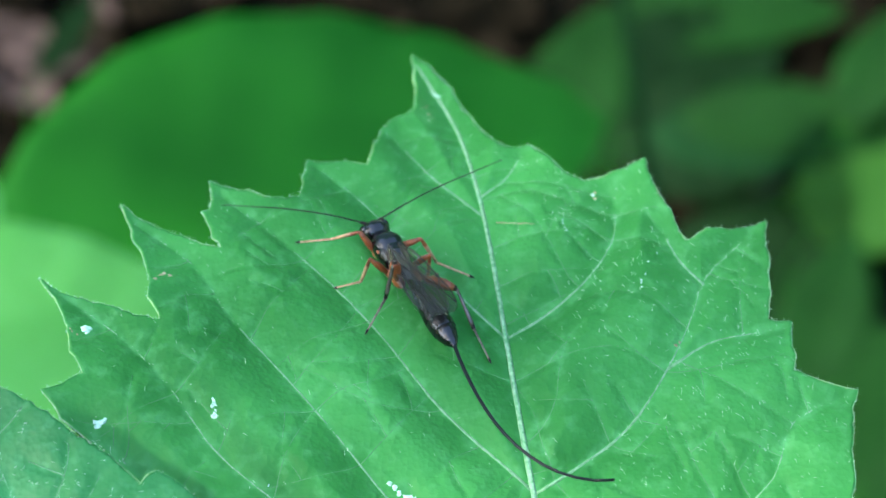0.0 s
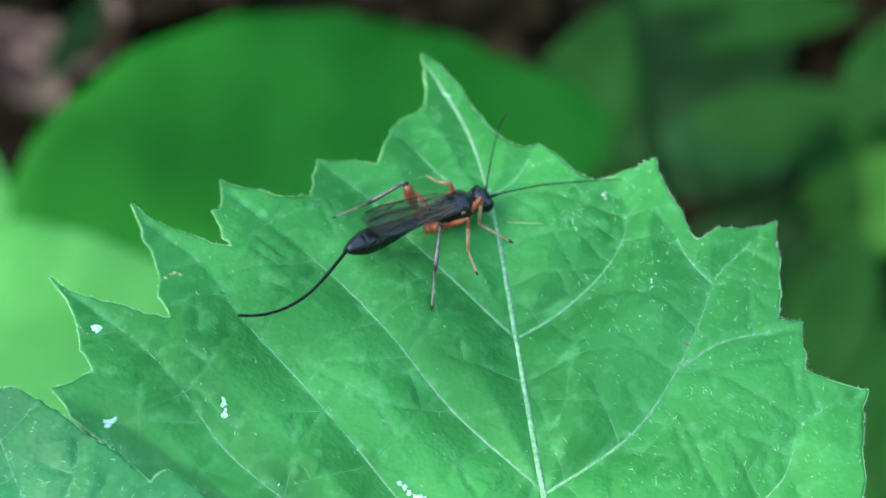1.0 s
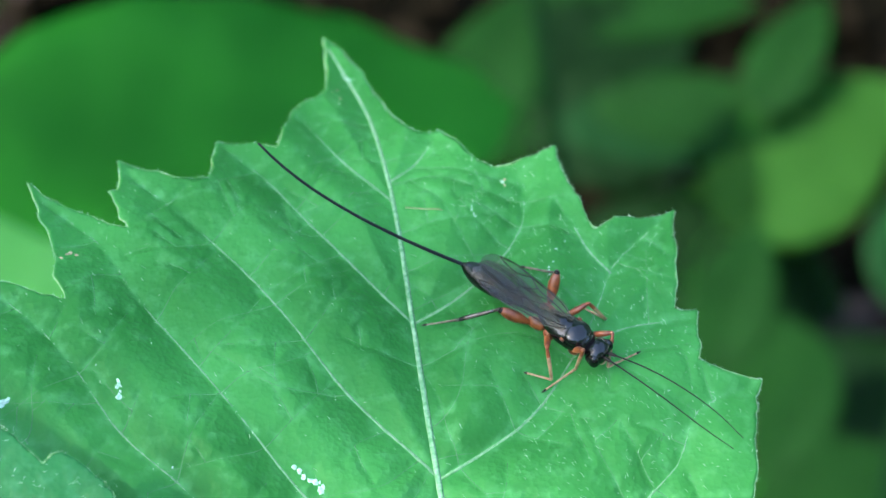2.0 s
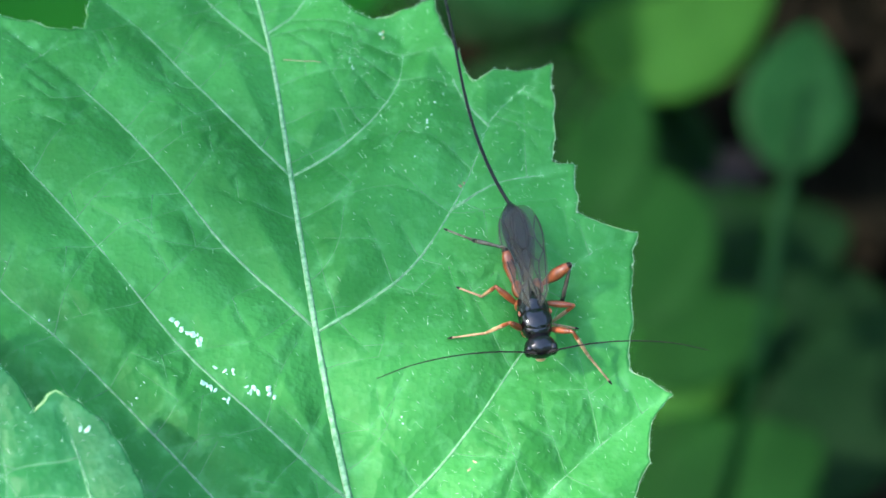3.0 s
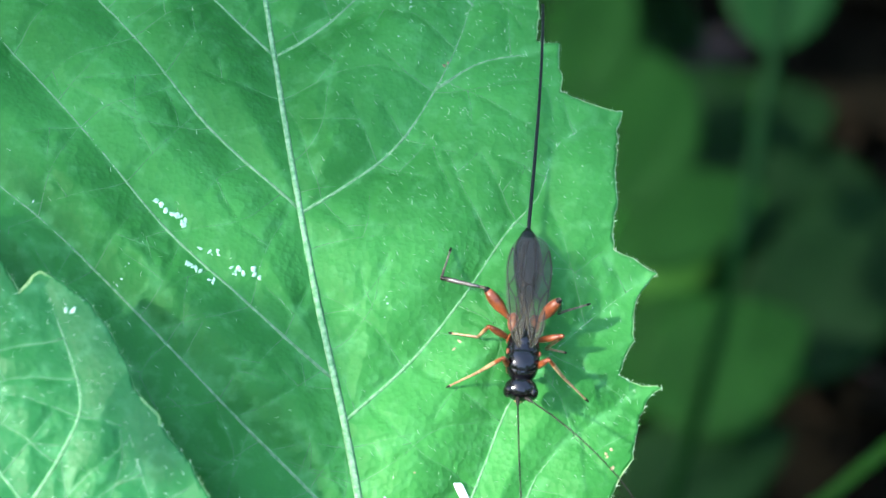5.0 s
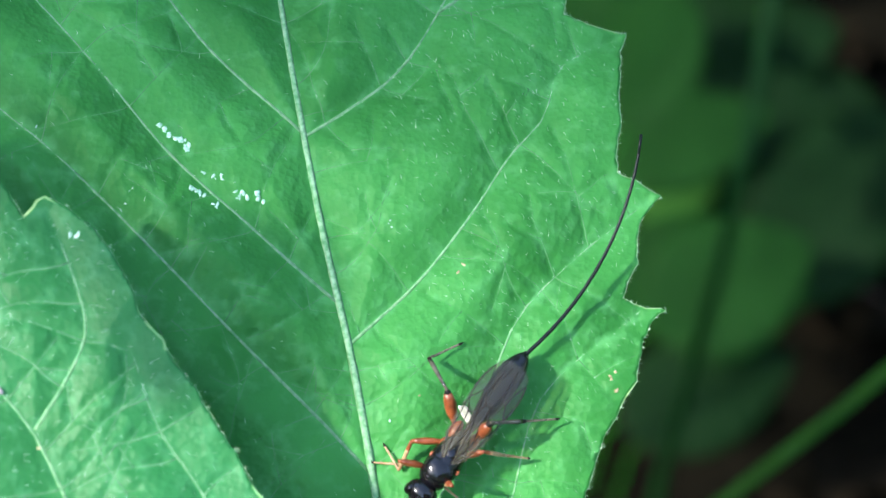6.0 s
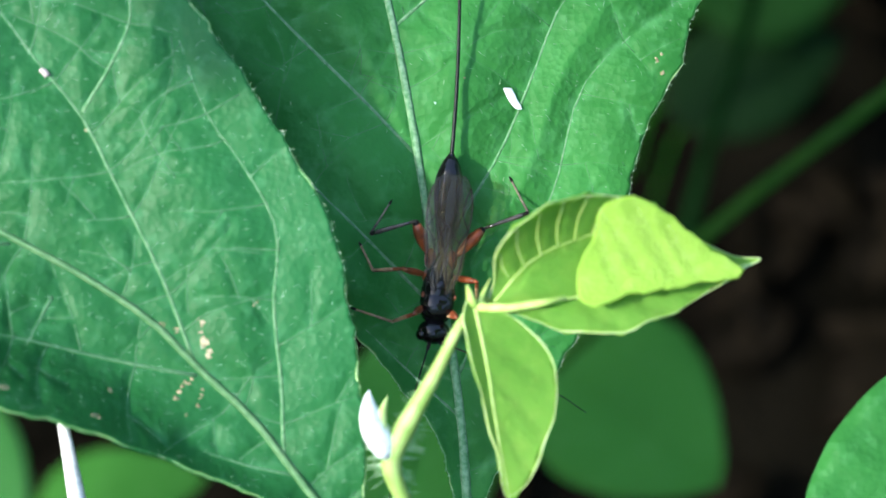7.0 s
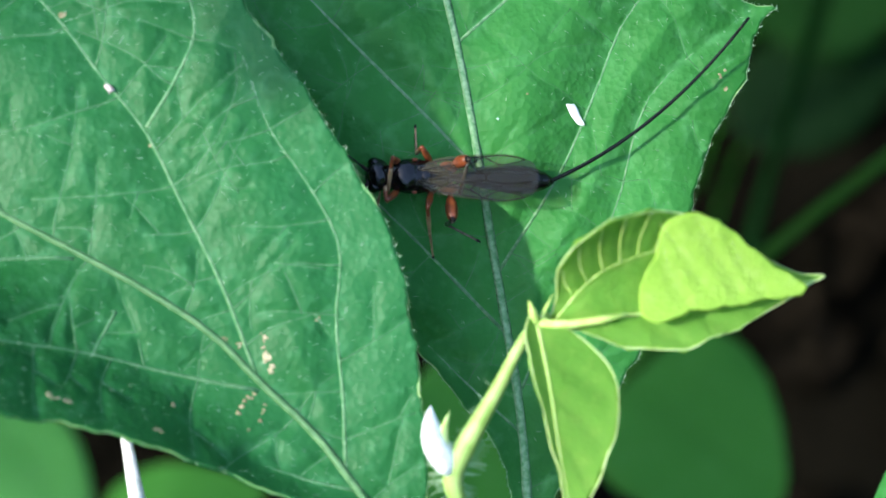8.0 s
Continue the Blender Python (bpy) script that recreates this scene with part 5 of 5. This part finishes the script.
TRACK_C = [(5.8, 9, 25.2, -220, 6.6), (6, 5.7, 21.9, -226.8, 2.6), (6.2, 3.5, 19.3, -223.5, 2.9), (6.4, 1.3, 16.9, -225.3, 3.1), (6.5, 1.4, 15.8, -215.6, 3.3),
           (6.7, 0.3, 14.1, -199.9, 0.1), (6.9, 0.2, 12.1, -195.1, -1), (7, 0.3, 12.8, -195.7, -0.6), (7.1, 1.1, 13.3, -194.3, -0.4),
           (7.3, 1.2, 13.3, -193.7, 0.9), (7.5, 0.5, 12.5, -202.1, 1.1), (7.6, -1.4, 13.8, -231.2, 1.1), (7.7, -1.6, 15.7, -250.3, -1),
           (7.8, -3, 18.1, -265.8, -0.8), (7.9, -2.8, 19.2, -267.5, -2.7), (8, -3.6, 21.8, -280.5, -3.5)]
# where each leg stands: seconds, foot outward and ahead of the body's middle (mm), the thigh's turn ahead and up (degrees)
FRONT_RIGHT = [(0, 5.4, -2.4, -36, 36), (0.5, 6.7, 0.8, -4, 60), (0.8, 4.7, 0.8, -58, 55), (1, 3.9, 4, 60, 71), (1.2, 3.8, 5.9, 100, 30), (2.5, 3.9, -0.1, 66, 74),
               (3, 5.9, 0.6, 11, 55), (3.5, 5.7, 0.9, 6, 69), (4, 4.9, 4.2, 44, 58), (4.5, 5.1, 1.1, -7, 75), (5.8, 4.6, 4.2, 27, 61), (6, 4, 3.4, 29, 29),
               (6.5, 6.7, 3.7, 23, 58), (7, 5.7, 2.2, 33, 61), (7.5, 3.2, 2.5, 16, 44), (7.7, 2.3, 2.6, 27, 68), (8, 1.1, 2.9, 69, 65)]
FRONT_LEFT = [(0, 5.8, 6.4, 49, 51), (0.5, 3.9, 6, 100, 60), (0.8, 3.7, 3, -33, 57), (1, 6, 2.3, -68, 72), (1.2, 3.3, 4.2, 65, 62), (2.5, 2.3, 4.4, 44, 11),
              (3, 5.6, 5.4, 36, 33), (3.5, 6.2, 4.5, 21, 22), (4, 3.5, -0.1, 52, 85), (4.5, 5.2, 4, -4, 61), (5.8, 5.9, 2.5, 14, 81), (6, 3.3, 1.7, 32, 76),
              (7.7, 2.6, 2.8, 62, 67), (8, 2.2, 2.9, 50, 47)]
MIDDLE_RIGHT = [(0, 3.4, -0.6, -45, 51), (0.5, 4.6, -1.3, -24, 21), (0.8, 5.6, -4.1, -8, -8), (1, 5.1, -0.1, 37, 45), (1.2, 3.3, 0.9, 88, 35),
                (2.5, 4.1, -2.7, -20, 39), (3, 4.6, -3.3, -29, 39), (3.5, 4.7, -3.2, -35, 54), (4, 5.4, -1.1, -6, 24), (4.5, 5.2, -1.6, -10, 54),
                (5.8, 4.4, 1, 21, 24), (6, 4, 1.8, 38, 11), (6.5, 5.2, -0.5, -3, 8), (7, 5.5, -2.3, -6, 36), (7.5, 6.1, -1.1, 2, 49), (7.7, 3.7, 0.4, 43, 51)]
MIDDLE_LEFT = [(0, 4.4, 1.3, 20, 50), (0.5, 3.2, 1.3, 70, 62), (0.8, 5, -3.1, -3, -3), (2.5, 2.7, 1.8, 57, 35), (3, 3.6, 0.7, 15, 5), (3.5, 4.4, 2, 38, 46),
               (4, 5, 1.3, 21, 42), (4.5, 3.2, 0.3, 17, 43), (5.8, 4.1, -3.8, -51, 34), (6, 5.3, -3.9, -47, 65), (6.5, 3.7, -0.3, 2, 79), (7.7, 6.9, 1.6, 6, 5),
               (8, 5.7, -1.1, 22, 52)]
HIND_RIGHT = [(0, 2.6, -11.3, -42, -9), (0.5, 2, -11.1, -40, 5), (0.8, 4.5, -9.8, -46, 23), (1, 7.1, -5.7, -28, 48), (1.2, 6, -6, -3, 61),
              (2.5, 5.6, -10.3, -78, 7), (3, 5.2, -8.5, -78, 36), (3.5, 5.6, -8.2, -76, 27), (4, 5.5, -5.1, -15, 63), (4.5, 5.8, -8.6, -60, 17),
              (5.8, 4.3, -5.9, -25, 40), (6, 3.8, -7, -34, 36), (6.5, 2.2, -6.0, -35, 4), (7, 3.6, -5.4, -59, 28), (7.5, 4.5, -5.3, -56, 32),
              (7.7, 3.1, -1.1, -18, 53), (8, 1.1, -2.2, -72, 74)]
HIND_LEFT = [(0, 4.4, -3.7, -32, 77), (0.5, 3.6, -4.3, -51, 81), (0.8, 6, -5.9, -40, 56), (1, 4.7, -8.4, -35, 58), (1.2, 4, -7.9, -25, 41),
             (2.5, 2.6, -6, -39, 58), (3, 3.5, -3.3, -10, 45), (3.5, 3.5, -3, -20, 30), (4, 5.3, -3.1, -12, 53), (4.5, 4.4, -1.8, 7, 61),
             (5.8, 5.9, -7.1, -95, 55), (6, 5.5, -7.7, -97, 66), (6.5, 6.3, -8.6, -69, 45), (7, 4.3, -7.9, -52, 8), (7.5, 4, -4.7, -34, 59),
             (7.7, 3.6, -6, -50, 54), (8, 4.2, -4.4, 2, 43)]
STEPS = {("front_leg", 1): FRONT_RIGHT, ("front_leg", -1): FRONT_LEFT, ("middle_leg", 1): MIDDLE_RIGHT, ("middle_leg", -1): MIDDLE_LEFT, ("hind_leg", 1): HIND_RIGHT, ("hind_leg", -1): HIND_LEFT}
RUNS = ((1.2, 2.4), (4.7, 5.8))
# the ovipositor: seconds, turn at its root, bend over its whole length, lift, further curl of its end, in degrees
SWEEP = [(0, -13, 22, -1, 60), (0.5, -27, 54, 0, 32), (0.8, 8, -39, 9, 109), (1, 36, 0, 18, -40), (1.2, 43, 10, 17, -66), (2.3, 12, -16, 10, 2),
         (2.5, 17, -25, 6, 0), (3, 22, -42, 6, 26), (3.5, 14, -14, -8, 6), (4, 10, 1, -7, -4), (4.5, 3, -13, -4, 4), (4.7, 1, -12, -2, 4), (5.8, -10, 38, 10, 6),
         (6, -12, 43, 8, 2), (6.5, -7, 20, 8, 9), (7, 1, 10, 3, -1), (7.5, 4, 0, 5, 0), (7.7, 16, 12, 3, -16), (8, 25, 35, 9, -5)]
FEEL_RIGHT = [(0.0, -95), (0.2, -50), (0.4, -25), (0.5, -72), (0.6, -75), (0.8, -85), (1.0, -20), (1.2, -10), (2.3, -5), (2.5, 0), (2.8, -70), (2.9, -95), (3.1, -95), (3.3, -85), (3.5, -60), (3.8, -75), (4.0, -60), (4.3, -20), (4.5, 10),
              (5.8, -20), (6.5, -30), (7.0, -18), (7.4, -95), (7.5, -105), (8.0, -30)]
FEEL_LEFT = [(0.0, 58), (0.2, 30), (0.4, 45), (0.5, 25), (0.8, 60), (1.0, 45), (1.2, 20), (2.3, 10), (2.5, -8), (2.8, 50), (2.9, 85), (3.1, 85), (3.3, 55), (3.5, 22), (4.0, 50), (4.5, 75), (4.7, 60), (5.8, 30), (6.5, 78), (7.5, 80), (8.0, 70)]


def between(rows, t, column=1):
    return float(np.interp(t, [r[0] for r in rows], [r[column] for r in rows]))


def bone(start, end, up):
    """A pose with its y axis from start to end."""
    y = (end - start).normalized()
    x = y.cross(up).normalized()
    return Matrix.Translation(start) @ Matrix((x, y, x.cross(y))).transposed().to_4x4()


def stance(a, along, heading, up):
    """The wasp's pose on the leaf: it rides at the mean height of the skin under its feet."""
    r = radians(heading)
    under = [MAIN.top(a + x * math.cos(r) - y * math.sin(r), along + x * math.sin(r) + y * math.cos(r)) for x in (-4, 0, 4) for y in (-4, 0, 3)]
    return MAIN.stand(a, along, heading, float(np.mean(under)) + 0.08 * max(0, up), up)


def motions(moving):
    track = TRACK_A + TRACK_B + TRACK_C
    walk(moving["body"], [(t, stance(*row)) for t, *row in track])
    times = [k / 10 for k in range(81)]
    # steps follow the way walked and turned so far
    gone, last, phase = 0.0, None, []
    for t in times:
        now = np.array([between(track, t, 1), between(track, t, 2), between(track, t, 3) * 0.04])
        gone += 0.0 if last is None else float(np.linalg.norm(now - last))
        last = now
        phase.append(gone / 5.0 * 2 * math.pi)
    for s, antenna in moving["antennae"]:
        rows = []
        for t in times:
            yaw = between(FEEL_RIGHT if s > 0 else FEEL_LEFT, t) + 4 * math.sin(t * 9 + s)
            rows.append((t, pose(s * 0.22e-3, 3.80e-3, 2.35e-3, 4 + 6 * math.sin(t * 7 + s * 2), 0, yaw)))
        walk(antenna, rows)
    for s, hip, thigh, shank, sole, femur, shin, foot, name in moving["legs"]:
        tripod = (0 if name == "middle_leg" else math.pi) + (0 if s > 0 else math.pi)
        rows = STEPS[name, s]
        upper, lower, last = [], [], []
        for t, p in zip(times, phase):
            # stride only while it runs between the places where it rests
            run = max(math.sin(math.pi * min(max((t - start) / (end - start), 0), 1)) for start, end in RUNS)
            swing, lift = run * math.sin(p + tripod), run * max(0.0, math.cos(p + tripod))
            a, along, heading, up = (between(track, t, k) for k in (1, 2, 3, 4))
            home = stance(a, along, heading, up).inverted()
            x, y, r = s * between(rows, t, 1), between(rows, t, 2) + 1.1 * swing, radians(heading)
            u, v = a + x * math.cos(r) - y * math.sin(r), along + x * math.sin(r) + y * math.cos(r)
            end = home @ Vector(MAIN.at(u, v, MAIN.top(u, v) + 0.08 + 0.6 * lift))
            side, high = radians(between(rows, t, 3) + 14 * swing), radians(between(rows, t, 4))
            start = Vector((s * hip[0], hip[1], hip[2])) * 1e-3
            way = Vector((s * math.cos(side) * math.cos(high), math.sin(side) * math.cos(high), math.sin(high)))
            knee = start + way * thigh * 1e-3
            line = end - knee
            reach = min(max(line.length * 1e3, abs(shank - sole) + 0.1), shank + sole - 0.02)
            line.normalize()
            angle = math.acos(max(-1, min(1, (shank**2 + reach**2 - sole**2) / (2 * shank * reach))))
            down = Vector((0, 0, -1)) + line * line.z
            if down.length < 0.2:
                down = Vector((-s, 0, -0.3))
            down = (down - line * down.dot(line)).normalized()
            # the ankle bends towards the leaf, or aside where that would sink it
            for bend in range(0, 181, 15):
                away = Matrix.Rotation(radians(s * bend), 3, line) @ down
                ankle = knee + (line * math.cos(angle) + away * math.sin(angle)) * shank * 1e-3
                if ankle.z > end.z + (0.9e-3 if name == "hind_leg" else 0.4e-3):
                    break
            toe = knee + line * reach * 1e-3
            a, b, c = bone(start, knee, Vector((0, 0.2, 1))), bone(knee, ankle, Vector((0, 0.2, 1))), bone(ankle, toe, Vector((0, 0.2, 1)))
            upper.append((t, a))
            lower.append((t, a.inverted() @ b))
            last.append((t, a.inverted() @ c))
        walk(femur, upper)
        walk(shin, lower)
        walk(foot, last)
    chains = [[] for _ in moving["pieces"]]
    for t in times:
        turn, bend, rise, curl = (between(SWEEP, t, k) for k in (1, 2, 3, 4))
        p = Vector((0, -8.75e-3, 1.45e-3))
        for k, chain in enumerate(chains):
            m = pose(0, 0, 0, 2.0 - 8.0 * k / PIECES - rise, 0, 0)
            m = pose(0, 0, 0, 0, 0, turn + bend * (k + 0.5) / PIECES + curl * ((k + 0.5) / PIECES) ** 3) @ m
            chain.append((t, Matrix.Translation(p) @ m))
            p = p + m @ Vector((0, -PIECE * 1e-3, 0))
    for piece, chain in zip(moving["pieces"], chains):
        walk(piece, chain)


ground()
dead_leaves()
leaves()
young_shoot()
undergrowth()
unseen_shade_tree()
woods()
motions(wasp())
